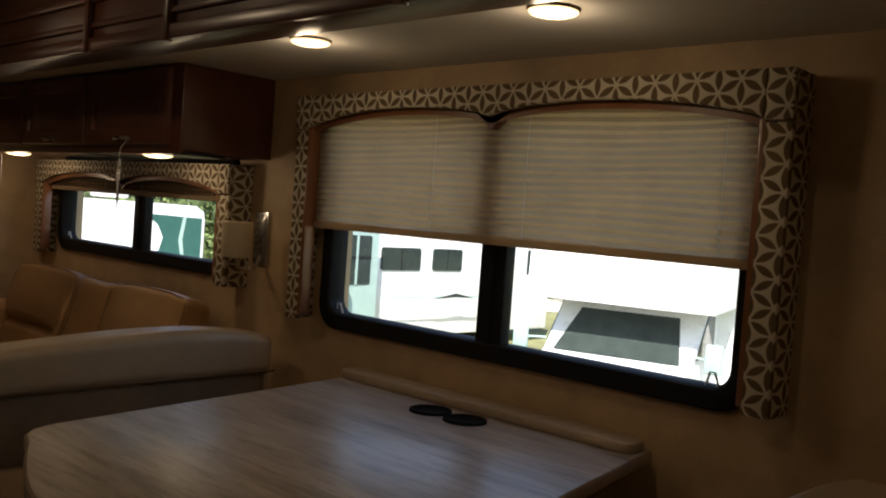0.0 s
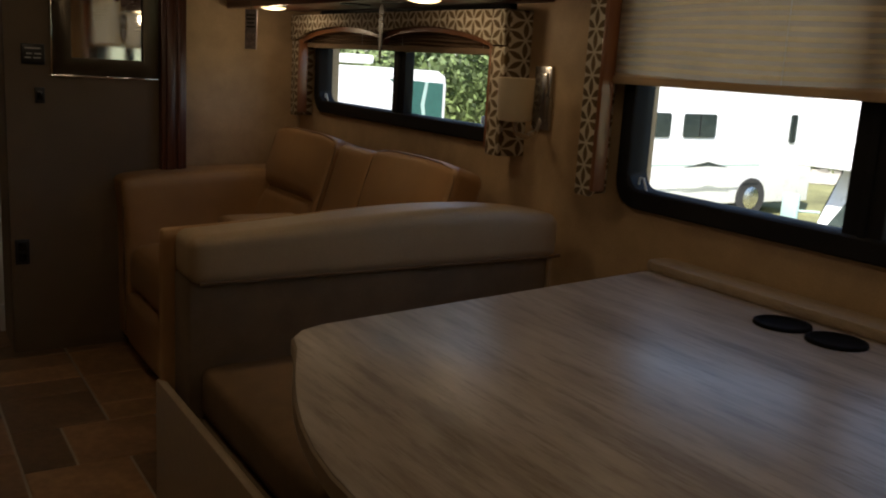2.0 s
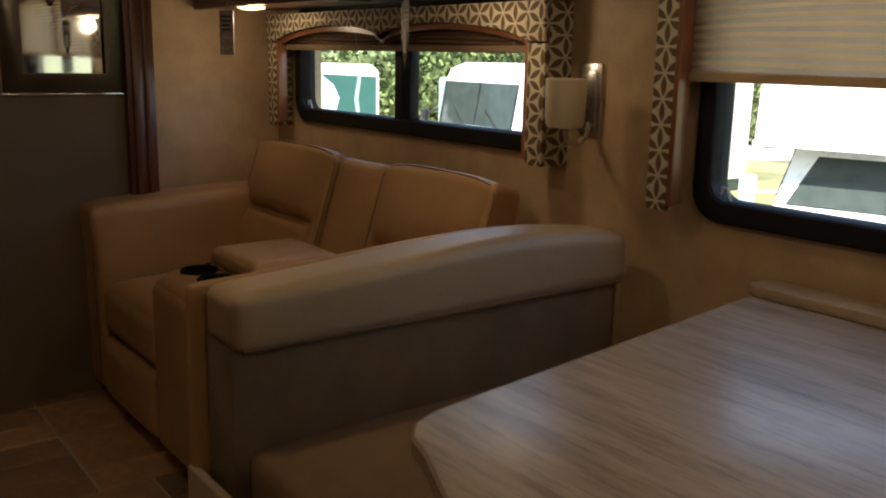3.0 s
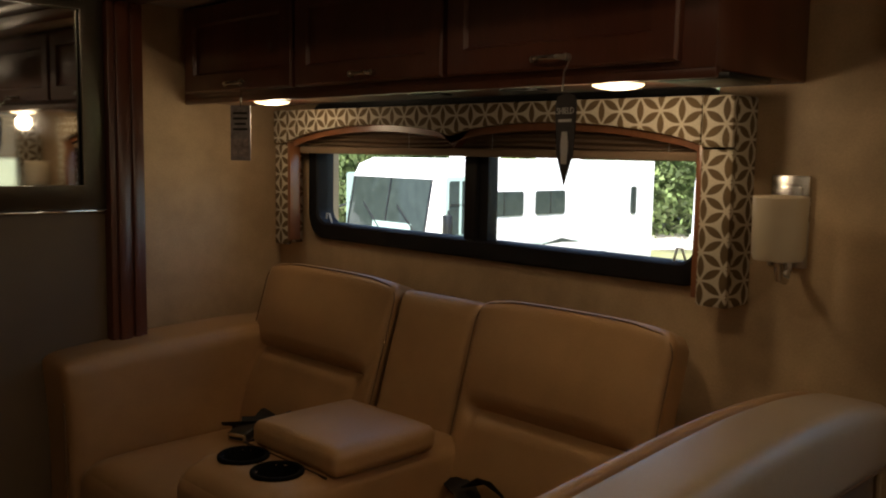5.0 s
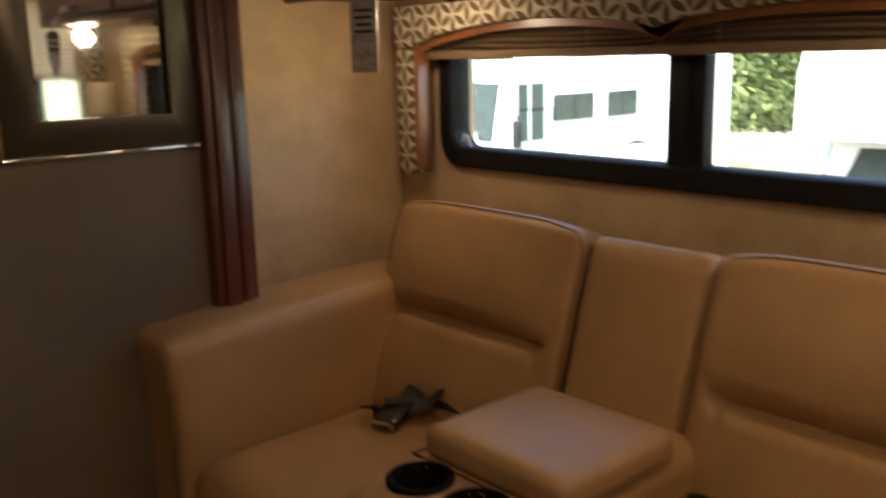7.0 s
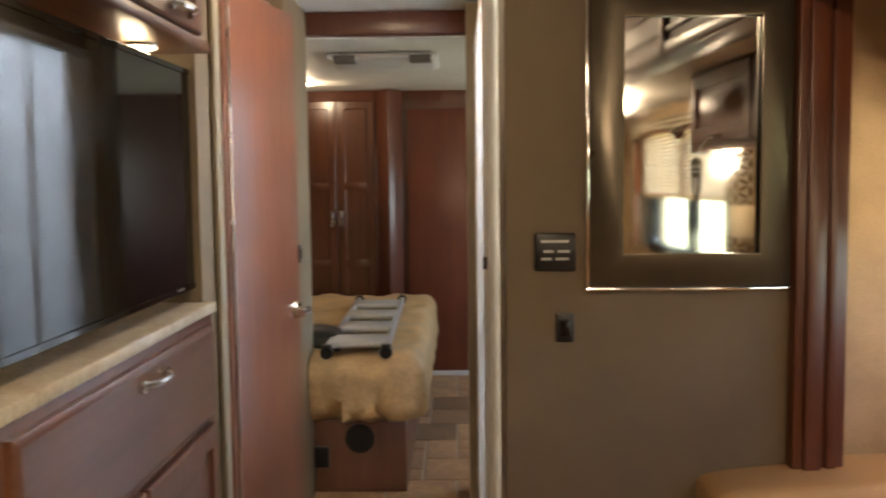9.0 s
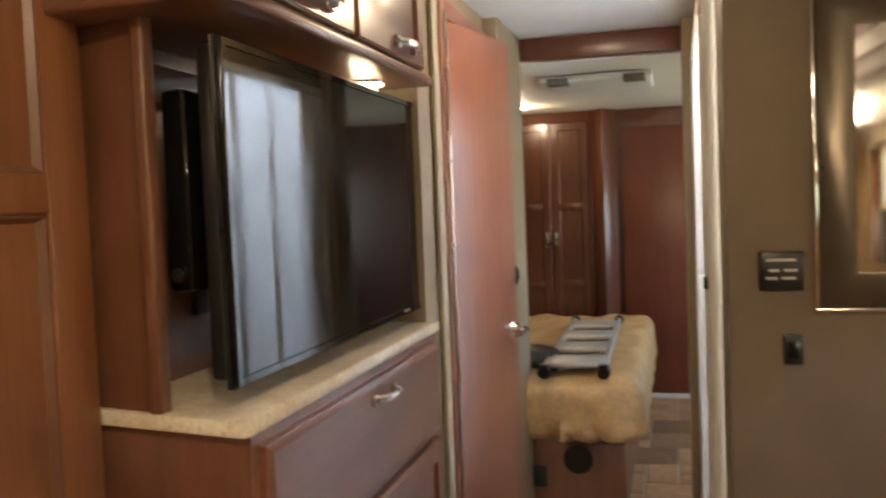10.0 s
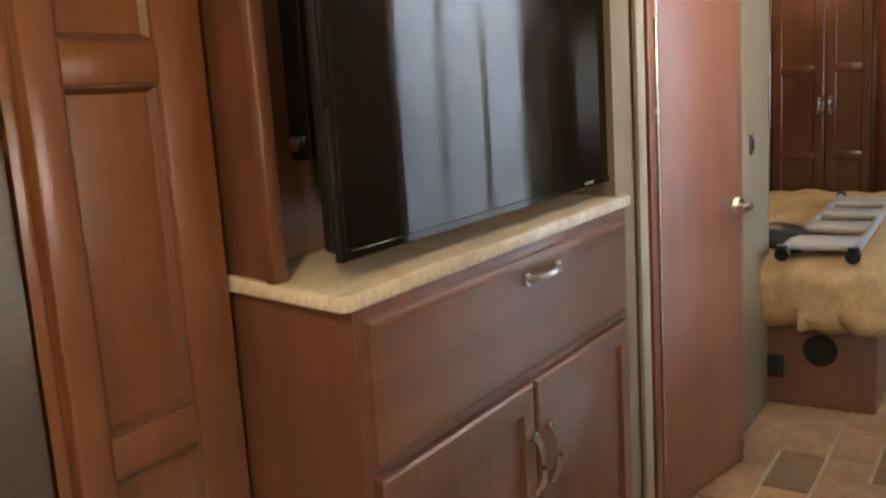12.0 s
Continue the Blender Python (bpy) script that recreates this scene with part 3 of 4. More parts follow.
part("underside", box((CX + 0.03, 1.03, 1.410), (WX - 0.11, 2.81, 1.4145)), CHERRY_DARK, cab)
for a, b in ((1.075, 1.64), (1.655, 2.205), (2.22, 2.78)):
    d = part("door", panel(a, b, 1.432, 1.685, CX, 0, -1, RAISED), CHERRY_SHADED, cab)
    m = (a + b) / 2 - 0.01
    bar_handle((CX - 0.021, m - 0.04, 1.452), (CX - 0.021, m + 0.04, 1.452), (-1, 0, 0), d, 0.005)
part("radio_slot", box((CX + 0.01, 0.99, 1.40), (CX + 0.16, 1.13, 1.412), 0.003), BLACK, cab, "black recess in the underside")
for y in (1.55, 1.85):
    part("speaker_grille", rod((1.5, y, 1.405), (1.5, y, 1.41), 0.055, 20), BLACK, cab)


# ---- sofa ----
sofa = thing("sofa", (1.3, 1.9, 0), "two-seat tan leather sofa with a centre console", "sofa")
part("base", box((0.90, 1.10, 0.03), (1.66, 2.70, 0.30), 0.02), LEATHER, sofa)


def armshape(q, w):
    if w[2] > 0.4:
        q.z += 0.014 * w[0] - 0.006 * abs(w[0]) ** 3
    q.x -= 0.02 * max(0, w[2]) ** 3 * max(0, -w[0])
    return q


arm = part("armrest", pillow((0.865, 2.51, 0.04), (1.60, 2.735, 0.728), 0.032, 0.010, 18, 2, armshape), LEATHER, sofa, smooth=60)
part("front_piping", sweep([(0.862, 2.54, 0.08), (0.858, 2.54, 0.60)], 0.003, 6), STITCH, arm)
part("armrest", pillow((0.88, 0.94, 0.04), (1.60, 1.125, 0.70), 0.045, 0.012, 12, 2, armshape), LEATHER, sofa, smooth=60)
for a, b in ((1.135, 1.63), (1.96, 2.505)):
    s = part("seat", pillow((0.865, a, 0.27), (1.46, b, 0.445), 0.05, 0.035, 16, 2), LEATHER, sofa, smooth=60)
    part("footrest", pillow((0.855, a + 0.01, 0.05), (0.93, b - 0.01, 0.265), 0.03, 0.012, 10, 0), LEATHER, sofa, smooth=60)
BACK = Matrix.Translation((1.455, 0, 0.43)) @ pose(0, 0, 0, 0, 17, 0) @ Matrix.Translation((-1.455, 0, -0.43))


def fold(depth, at):
    """A full upper pad that overhangs a straight crease, with small pinched tucks at the crease's ends."""
    def f(q, w):
        if w[0] < 0.2:
            v = w[2] - at + 0.02 * w[1] ** 2
            span = max(0, 1 - (abs(w[1]) / 0.86) ** 8)
            q.x += depth * math.exp(-(v / (0.075 if v < 0 else 0.035)) ** 2) * span
            q.x -= 0.026 * max(0, 1 - w[1] ** 2) * math.exp(-((w[2] - 0.35) / 0.42) ** 2)
            q.x -= 0.014 * max(0, 1 - w[1] ** 4) * math.exp(-((w[2] + 0.55) / 0.35) ** 2)
            q.x += 0.012 * math.exp(-((abs(w[1]) - 0.74 + 0.1 * v) / 0.035) ** 2) * math.exp(-((v + 0.14) / 0.11) ** 2)
            q.x += 0.010 * math.exp(-((abs(w[1]) - 0.84 - 0.4 * v) / 0.035) ** 2) * math.exp(-((v - 0.1) / 0.09) ** 2)
        if w[2] > 0.6:
            q.z -= 0.016 * w[1] ** 4
        q.y *= 1 - 0.075 * (w[0] + 1)
        return q
    return f


for a, b in ((1.142, 1.682), (1.968, 2.57)):
    bk = part("backrest", moved(pillow((1.36, a, 0.40), (1.505, b, 0.93), 0.03, 0.0, 51, 0, fold(0.042, 0.03)), BACK), LEATHER, sofa, smooth=70)
    r = 0.05
    turn = [(r * math.sin(k * math.pi / 12), r * math.cos(k * math.pi / 12)) for k in range(7)]
    top = [(a + r + (b - a - 2 * r) * k / 8, 0.924 - 0.010 * (2 * k / 8 - 1) ** 4) for k in range(9)]
    front = [(a + 0.006, 0.46)] + [(a + 0.004 + r - v, 0.912 - r + u) for u, v in turn] + top[1:-1] + [(b - 0.004 - r + u, 0.912 - r + v) for u, v in turn] + [(b - 0.006, 0.46)]
    part("piping", sweep([BACK @ Vector((1.366, y, z)) for y, z in front], 0.0019, 6), STITCH, bk, "thin brown piping")
part("centre_backrest", moved(pillow((1.372, 1.684, 0.40), (1.505, 1.970, 0.912), 0.028, 0.006, 14, 0), BACK), LEATHER, sofa, smooth=60)


def consoleshape(q, w):
    if w[2] > 0.0:
        q.z -= 0.1 * max(0, -w[0] - 0.75) * w[2]
    return q


bm = pillow((0.85, 1.635, 0.05), (1.45, 1.955, 0.607), 0.04, 0.0, 60, 2, consoleshape)
wells = [f for f in bm.faces if f.calc_center_median().z > 0.58 and min(math.hypot(f.calc_center_median().x - 0.975, f.calc_center_median().y - y) for y in (1.738, 1.866)) < 0.047]
bmesh.ops.delete(bm, geom=wells, context="FACES")
console = part("console", bm, LEATHER, sofa, smooth=60)
part("lid_seam", sweep([(1.03, 1.645, 0.606), (1.03, 1.95, 0.606), (1.36, 1.952, 0.606)], 0.003, 6), PIPING, sofa)
part("console_lid", pillow((1.035, 1.622, 0.603), (1.325, 1.935, 0.662), 0.022, 0.006, 18, 2), LEATHER, sofa, smooth=60)
for y in (1.738, 1.866):
    cup = part("cup_holder", ringed([([(0.975 + r * math.cos(t * 0.2618), y + r * math.sin(t * 0.2618)) for t in range(24)], z) for r, z in ((0.0565, 0.6), (0.056, 0.612), (0.053, 0.6145), (0.047, 0.614), (0.045, 0.607), (0.042, 0.535), (0.001, 0.534))], 2, False), HOLE, sofa, "round black cup holder")


def strap(pts, w=0.024):
    """Flat webbing along points (x, y, z, twist)."""
    bm, rows = bmesh.new(), []
    for i, (px, py, pz, tw) in enumerate(pts):
        d = Vector(pts[min(i + 1, len(pts) - 1)][:2]) - Vector(pts[max(i - 1, 0)][:2])
        side = Vector((-d.y, d.x, 0)).normalized() * w * math.cos(tw) + Vector((0, 0, w * math.sin(tw)))
        c = Vector((px, py, pz + abs(w * math.sin(tw))))
        rows.append([bm.verts.new(c + k) for k in (side, side + Vector((0, 0, 0.003)), -side + Vector((0, 0, 0.003)), -side)])
    for a, b in zip(rows, rows[1:]):
        for k in range(4):
            bm.faces.new((a[k], a[(k + 1) % 4], b[(k + 1) % 4], b[k]))
    bm.faces.new(rows[0][::-1])
    bm.faces.new(rows[-1])
    bmesh.ops.recalc_face_normals(bm, faces=bm.faces)
    return bm


def buckle_of(ob, x, y, z, turn, tilt):
    m = pose(x, y, z, 0, tilt, turn)
    b = part("buckle", moved(box((-0.045, -0.03, -0.013), (0.045, 0.03, 0.013), 0.006), m), BLACK, ob, "black buckle")
    part("tongue", moved(box((-0.052, -0.029, -0.012), (-0.045, 0.029, 0.012), 0.002), m), STEEL, b, "worn metal end")
    part("slot", moved(box((-0.0535, -0.022, -0.004), (-0.0515, 0.022, 0.004), 0.0008), m), BLACK, b)


right_belt = thing("seat_belt", (1.30, 1.45, 0.485), "black lap belt lying loose on the tan sofa seat", "seat belt", "sofa seat belts")
part("strap", strap([(1.385, 1.63, 0.512, 0.5), (1.365, 1.595, 0.516, 0.35), (1.345, 1.56, 0.52, 0.1), (1.325, 1.53, 0.522, -0.1), (1.30, 1.505, 0.517, -0.15), (1.265, 1.487, 0.506, -0.1)], 0.03), BELT, right_belt)
part("strap", strap([(1.335, 1.50, 0.50, 0.9), (1.345, 1.45, 0.50, 0.8), (1.352, 1.40, 0.497, 0.9), (1.36, 1.34, 0.49, 1.1), (1.372, 1.29, 0.482, 1.2), (1.385, 1.25, 0.474, 1.3)], 0.006), BELT, right_belt)
part("loop", strap([(1.33, 1.545, 0.532, -0.3), (1.345, 1.51, 0.545, -0.6), (1.352, 1.475, 0.532, -0.9), (1.35, 1.44, 0.512, -1.0)], 0.022), BELT, right_belt)
buckle_of(right_belt, 1.235, 1.476, 0.50, 28, -8)
left_belt = thing("seat_belt", (1.32, 2.3, 0.485), "black lap belt bunched up where the seat meets the console", "seat belt", "sofa seat belts")
for dx, dy, dz, tw in ((0, 0, 0, 0.4), (-0.02, 0.02, 0.018, -0.5), (0.015, -0.025, 0.014, 0.9)):
    part("strap", strap([(1.385 + dx - 0.024 * k, 2.325 + dy - 0.03 * math.sin(k * 0.7), 0.492 + dz + 0.012 * math.sin(k * 0.9), tw * math.cos(k * 0.6)) for k in range(7)], 0.022), BELT, left_belt)
part("strap", strap([(1.36, 2.30, 0.50, 0.3), (1.375, 2.25, 0.505, 0.6), (1.38, 2.19, 0.50, 0.9), (1.385, 2.12, 0.49, 1.1)], 0.02), BELT, left_belt)
buckle_of(left_belt, 1.262, 2.305, 0.503, 20, -12)


# ---- dinette ----
table = thing("dinette_table", (1.3, -0.1, 0), "pale streaked laminate dinette table with a bowed front", "table")
arc = [(0.60 - 0.065 * k / 12 - 0.105 * math.sin(math.pi * k / 12), 0.20 - 0.86 * k / 12) for k in range(13)]
top_pts = [(1.70, 0.45), (0.69, 0.305), (0.645, 0.285), (0.615, 0.25)] + arc + [(0.552, -0.70), (0.58, -0.728), (0.63, -0.738), (1.70, -0.555)]
part("tabletop", prism(top_pts, 0.733, 0.765, 2, 0.004), TABLE, table)
part("edge_band", ringed([([(1.2 + (x - 1.2) * s, -0.1 + (y + 0.1) * s) for x, y in top_pts], z) for s, z in ((1.0, 0.735), (1.004, 0.738), (1.004, 0.760), (1.0, 0.763))], 2, False), EDGE, table)
part("back_ledge", prism(rounded(1.605, 1.69, -0.555, 0.45, 0.03), 0.765, 0.79, 2, 0.006), EDGE, table, "rounded tan ledge along the wall")
for y in (-0.019, -0.137):
    part("cup_holder", ringed([([(1.523 + r * math.cos(t * 0.2618), y + r * math.sin(t * 0.2618)) for t in range(24)], z) for r, z in ((0.056, 0.764), (0.055, 0.771), (0.049, 0.772), (0.046, 0.768), (0.044, 0.7665))], 2), HOLE, table, "round black cup holder")
part("leg", rod((1.0, -0.1, 0), (1.0, -0.1, 0.735), 0.03, 20), STEEL, table)
part("leg_foot", rod((1.0, -0.1, 0), (1.0, -0.1, 0.02), 0.09, 20, 0.07), BLACK, table)


def padtop(q, w):
    """The crest rises from the aisle end and falls again at the wall."""
    if w[2] > -0.2:
        q.z += 0.036 * math.sin(math.pi * min(1, max(0, (w[0] + 1) / 2)) ** 1.5 * 0.92) * (0.5 + 0.5 * w[2])
    return q


def bench(y_front, s, label):
    """A dinette bench; s points from the table side to the back."""
    def yy(a, b):
        return sorted((y_front + s * a, y_front + s * b))
    ob = thing("dinette_bench", (1.15, y_front, 0), label, "bench seat", "dinette benches")
    y0, y1 = yy(0.0, 0.135)
    part("back_pad", pillow((0.598, y0, 0.725), (1.605, y1, 0.832), 0.026, 0.004, 22, 2, padtop), CREAM, ob, "cream leather bolster along the top of the backrest", smooth=60)
    y0, y1 = yy(0.138, 0.163)
    part("back_board", pillow((0.572, y0, 0.05), (1.605, y1, 0.828), 0.014, 0.0, 16, 2, padtop), LEATHER, ob, "tan leather board behind the bolster", smooth=60)
    y0, y1 = yy(0.02, 0.137)
    part("back_panel", box((0.60, y0, 0.05), (1.605, y1, 0.74), 0.012), TWEED, ob)
    y0, y1 = yy(0.008, 0.03)
    part("seam_piping", sweep([(0.62, y_front + s * 0.012, 0.728), (1.62, y_front + s * 0.012, 0.728)], 0.005, 6), BROWN, ob)
    for x in (1.585,):
        part("edge_piping", sweep([(x, y_front + s * 0.016, 0.47), (x, y_front + s * 0.014, 0.72)], 0.006, 6), CREAM, ob)
    y0, y1 = yy(-0.62, 0.03)
    part("seat_cushion", pillow((0.625, y0, 0.415), (1.70, y1, 0.54), 0.03, 0.012, 12, 2), BROWN, ob, smooth=60)
    part("seat_box", box((0.60, y0 + 0.03, 0.0), (1.70, y1, 0.415), 0.006), TWEED, ob)
    y0, y1 = yy(-0.64, 0.165)
    part("end_panel", box((0.565, y0, 0.0), (0.587, y1, 0.47), 0.008), EDGE, ob, "tan end panel toward the aisle")
    return ob


bench(0.765, 1, "dinette bench with cream bolster and taupe back beside the sofa")
bench(-1.03, -1, "dinette bench with a cream bolster and taupe fabric back")


# ---- wall sconce and hang tags ----
sc = thing("wall_sconce", (WX, 1.04, 1.05), "nickel wall sconce with a cream glass shade", "wall lamp")
part("back_plate", join(box((WX - 0.012, 0.985, 1.05), (WX, 1.065, 1.235), 0.004), box((WX - 0.018, 0.997, 1.07), (WX - 0.008, 1.053, 1.215), 0.004)), STEEL, sc)
part("arm", sweep([(WX - 0.01, 1.02, 1.085), (WX - 0.035, 1.01, 1.048), (WX - 0.08, 0.995, 1.032), (WX - 0.125, 0.985, 1.042), (WX - 0.135, 0.985, 1.082)], 0.008, 10), STEEL, sc)
part("shade", ringed([([(WX - 0.135 + r * math.cos(t * 0.2618), 0.985 + 0.95 * r * math.sin(t * 0.2618)) for t in range(24)], z) for r, z in ((0.03, 1.076), (0.046, 1.078), (0.05, 1.088), (0.053, 1.195), (0.05, 1.198), (0.047, 1.195), (0.043, 1.1))], 2), SCONCE, sc)
tag = thing("price_tag", (1.40, 2.52, 1.23), "grey printed card hanging from a cabinet handle", "tag")
part("card", moved(box((-0.001, -0.035, 0), (0.001, 0.035, 0.155), 0), pose(1.345, 2.465, 1.235, 0, 0, 20)), PAPER, tag)
for z, w in ((0.13, 0.05), (0.115, 0.05), (0.1, 0.04), (0.085, 0.05)):
    part("text_bar", moved(box((-0.0022, -w / 2, z), (-0.0012, w / 2, z + 0.006)), pose(1.345, 2.465, 1.235, 0, 0, 20)), BLACK, tag)
part("picture_block", moved(box((-0.0022, -0.028, 0.01), (-0.0012, 0.028, 0.06)), pose(1.345, 2.465, 1.235, 0, 0, 20)), plain("pale_print", (0.5, 0.42, 0.4), 0.5, var=0.3, scale=60), tag)
part("hook", sweep([(1.345, 2.465, 1.385), (1.345, 2.46, 1.45), (1.344, 2.455, 1.465)], 0.0015, 6), STEEL, tag)
shield = thing("hang_tag", (1.30, 1.30, 1.21), "dark pointed card lettered SHIELD hanging under the cabinet", "tag")
TM = pose(1.30, 1.275, 1.21, 0, 0, -16)
part("card", moved(prism([(0, 0), (0.026, 0.06), (0.033, 0.15), (0.027, 0.165), (0, 0.172), (-0.027, 0.165), (-0.033, 0.15), (-0.026, 0.06)], -0.001, 0.001, 0), TM), plain("dark_card", (0.035, 0.028, 0.026), 0.4, var=0.2), shield)
words("lettering", "SHIELD", 0.017, TM @ Matrix.Translation((-0.0016, 0, 0.138)) @ Euler((radians(90), 0, radians(-90))).to_matrix().to_4x4(), WHITE, shield, "white capital letters")
part("text_bar", moved(box((-0.0022, -0.02, 0.118), (-0.0012, 0.02, 0.123)), TM), WHITE, shield)
part("figure_bar", moved(prism([(-0.008, 0.04), (0.008, 0.04), (0.012, 0.075), (0.008, 0.1), (-0.008, 0.1), (-0.012, 0.075)], -0.0022, -0.0012, 0), TM), WHITE, shield)
part("hook", sweep([(1.30, 1.285, 1.385), (1.31, 1.29, 1.42), (1.335, 1.295, 1.45)], 0.0015, 6), STEEL, shield)


# ---- mirror partition ----
mir = thing("wall_mirror", (0.83, 2.66, 1.095), "wall mirror in a wide dark taupe border", "mirror")
MU = (0.631, 1.03, 1.097, 1.692)
part("frame", panel(*MU, 2.66, 1, -1, ((0, 0), (0, 0.014), (0.004, 0.018), (0.062, 0.03), (0.066, 0.028), (0.066, 0.018)), False), BORDER, mir, "wide bevelled border")
part("mirror_glass", moved(box((-0.152, -0.004, -0.245), (0.152, 0.004, 0.245)), pose(0.832, 2.648, 1.394, 0, 0, 1.9)), MIRROR, mir, "clear mirror glass")
part("edge_strip", join(box((MU[0] - 0.008, 2.640, MU[2] - 0.008), (MU[1], 2.66, MU[2] - 0.001), 0.002), box((MU[0] - 0.008, 2.640, MU[2]), (MU[0] - 0.001, 2.66, MU[3]), 0.002)), CHROME, mir)
ctl = thing("control_panel", (0.57, 2.66, 1.13), "small black control panel with pale markings", "control panel")
part("plate", box((0.523, 2.648, 1.13), (0.605, 2.66, 1.206), 0.004), BLACK, ctl)
for z, a, b in ((1.187, 0.535, 0.59), (1.167, 0.54, 0.56), (1.167, 0.568, 0.592), (1.152, 0.535, 0.556), (1.152, 0.564, 0.59)):
    part("marking_bar", box((a, 2.6465, z), (b, 2.648, z + 0.005)), ALU, ctl)
out = thing("wall_outlet", (0.582, 2.66, 0.985), "small black wall outlet", "outlet")
part("plate", box((0.565, 2.652, 0.985), (0.602, 2.66, 1.045), 0.003), BLACK, out)
part("socket", box((0.574, 2.649, 0.998), (0.594, 2.653, 1.032), 0.003), GLOSS, out)

lo = thing("wall_outlet", (0.505, 2.66, 0.37), "black double outlet low on the taupe wall", "outlet")
part("plate", box((0.478, 2.652, 0.36), (0.53, 2.66, 0.46), 0.003), BLACK, lo)
for z in (0.372, 0.416):
    part("socket", box((0.49, 2.649, z), (0.518, 2.653, z + 0.032), 0.003), GLOSS, lo)

# ---- shower beside the hallway ----
sh = thing("shower_enclosure", (0.8, 3.7, 0), "shower with frosted sliding panels in a white frame", "shower")
part("back_wall", box((1.10, 2.76, 0.1), (1.13, 4.42, 2.05)), SHOWERWHITE, sh)
part("end_wall", box((0.50, 2.73, 0.1), (1.10, 2.76, 2.05)), SHOWERWHITE, sh)
part("end_wall", box((0.50, 4.39, 0.1), (1.10, 4.42, 2.05)), SHOWERWHITE, sh)
part("pan", box((0.445, 2.97, 0.0), (1.10, 4.39, 0.12), 0.01), SHOWERWHITE, sh)
for a, b in ((3.36, 3.62), (3.63, 3.90), (3.91, 4.20)):
    part("frosted_panel", box((0.452, a, 0.14), (0.458, b, 1.80)), FROST, sh, "frosted panel")
for y in (2.985, 3.345, 3.615, 3.90, 4.20, 4.40):
    part("upright", box((0.438, y - 0.012, 0.12), (0.47, y + 0.012, 1.82), 0.004), WHITE, sh)
for z in (0.125, 1.80):
    part("rail", box((0.436, 2.975, z), (0.476, 4.41, z + 0.035), 0.006), WHITE, sh)
part("side_panel", box((0.45, 3.0, 0.14), (0.465, 3.335, 1.80)), TAUPE, sh)
part("side_fill", box((0.45, 4.215, 0.14), (0.465, 4.39, 1.80)), SHOWERWHITE, sh)
part("latch", box((0.428, 2.985, 1.10), (0.44, 3.0, 1.13), 0.003), BLACK, sh)
solid("ceiling_shower", join(box((0.46, 2.72, 2.0), (0.62, 4.6, 2.05)), box((0.62, 2.72, 2.0), (1.14, 3.1, 2.05)), box((0.62, 4.1, 2.0), (1.14, 4.6, 2.05))), CEIL, "white ceiling round the shower skylight", "ceiling", kind="structure")
solid("trim_shower_head", box((0.455, 2.965, 1.84), (0.485, 4.42, 2.0)), TAUPE, "taupe panel over the shower rail", "wall", kind="structure")
solid("wall_hall_end", box((0.466, 2.72, 0), (0.50, 2.965, 2.0)), TAUPE, "taupe wall end beside the shower", "wall", kind="structure")


# ---- media cabinet ----
FX = -0.275
med = thing("media_cabinet", (-0.6, 2.6, 0), "cherry wood lower cabinet with a wide drawer front and two doors", "cabinet")
part("body", prism([(-1.05, 2.13), (-0.60, 2.125), (FX, 2.066), (FX, 3.165), (-1.05, 3.165)], 0.0, 0.9755, 2, 0.003), CHERRY, med)
d = part("drawer_front", panel(2.088, 3.118, 0.722, 0.955, FX, 0, 1, SLAB), CHERRY_Y, med)
bar_handle((FX + 0.021, 2.575, 0.918), (FX + 0.021, 2.71, 0.918), (1, 0, 0), d, 0.009)
for a, b, h in ((2.088, 2.597, 2.572), (2.61, 3.118, 2.645)):
    d = part("door", panel(a, b, 0.07, 0.70, FX, 0, 1, RAISED), CHERRY, med)
    bar_handle((FX + 0.021, h, 0.48), (FX + 0.021, h, 0.595), (1, 0, 0), d, 0.008)
ct = solid("countertop", prism([(-1.06, 2.115), (-0.60, 2.112), (FX - 0.008, 2.046), (FX + 0.002, 2.05), (FX + 0.007, 2.06), (FX + 0.007, 3.19), (FX, 3.197), (-0.296, 3.197), (-0.296, 3.168), (-1.06, 3.168)][::-1], 0.976, 1.004, 2, 0.006), GRANITE,
           "cream granite-look countertop over the media cabinet", "countertop")
niche = thing("television_niche", (-0.7, 2.6, 1.0), "dark cherry niche behind the television", "niche")
part("side_panel", prism([(-0.575, 2.118), (-0.45, 2.088), (-0.45, 2.108), (-0.575, 2.138)], 1.004, 1.64, 2, 0.002), CHERRY, niche)
part("edge_strip", box((-0.455, 2.075, 1.004), (-0.432, 2.108, 1.64), 0.005, 3), CHERRY, niche)
part("side_panel", box((-0.575, 3.14, 1.004), (-0.445, 3.165, 1.64), 0.003), CHERRY, niche)
part("back_panel", box((-0.60, 2.12, 1.004), (-0.575, 3.165, 1.64)), CHERRY, niche)
part("top_rail", box((-0.575, 2.14, 1.53), (-0.545, 3.14, 1.6), 0.004), CHERRY_Y, niche)
tv = thing("television", (-0.34, 2.63, 1.035), "large flat black television pulled out on its wall bracket", "television")
TVU = (2.112, 3.19, 1.038, 1.605)
part("body", box((-0.37, TVU[0] + 0.01, TVU[2] + 0.01), (-0.33, TVU[1] - 0.01, TVU[3] - 0.01), 0.012), BLACK, tv)
part("bezel", panel(*TVU, -0.335, 0, 1, ((0, 0), (0, 0.014), (0.004, 0.02), (0.016, 0.02), (0.018, 0.016)), False), GLOSS, tv, "glossy black bezel")
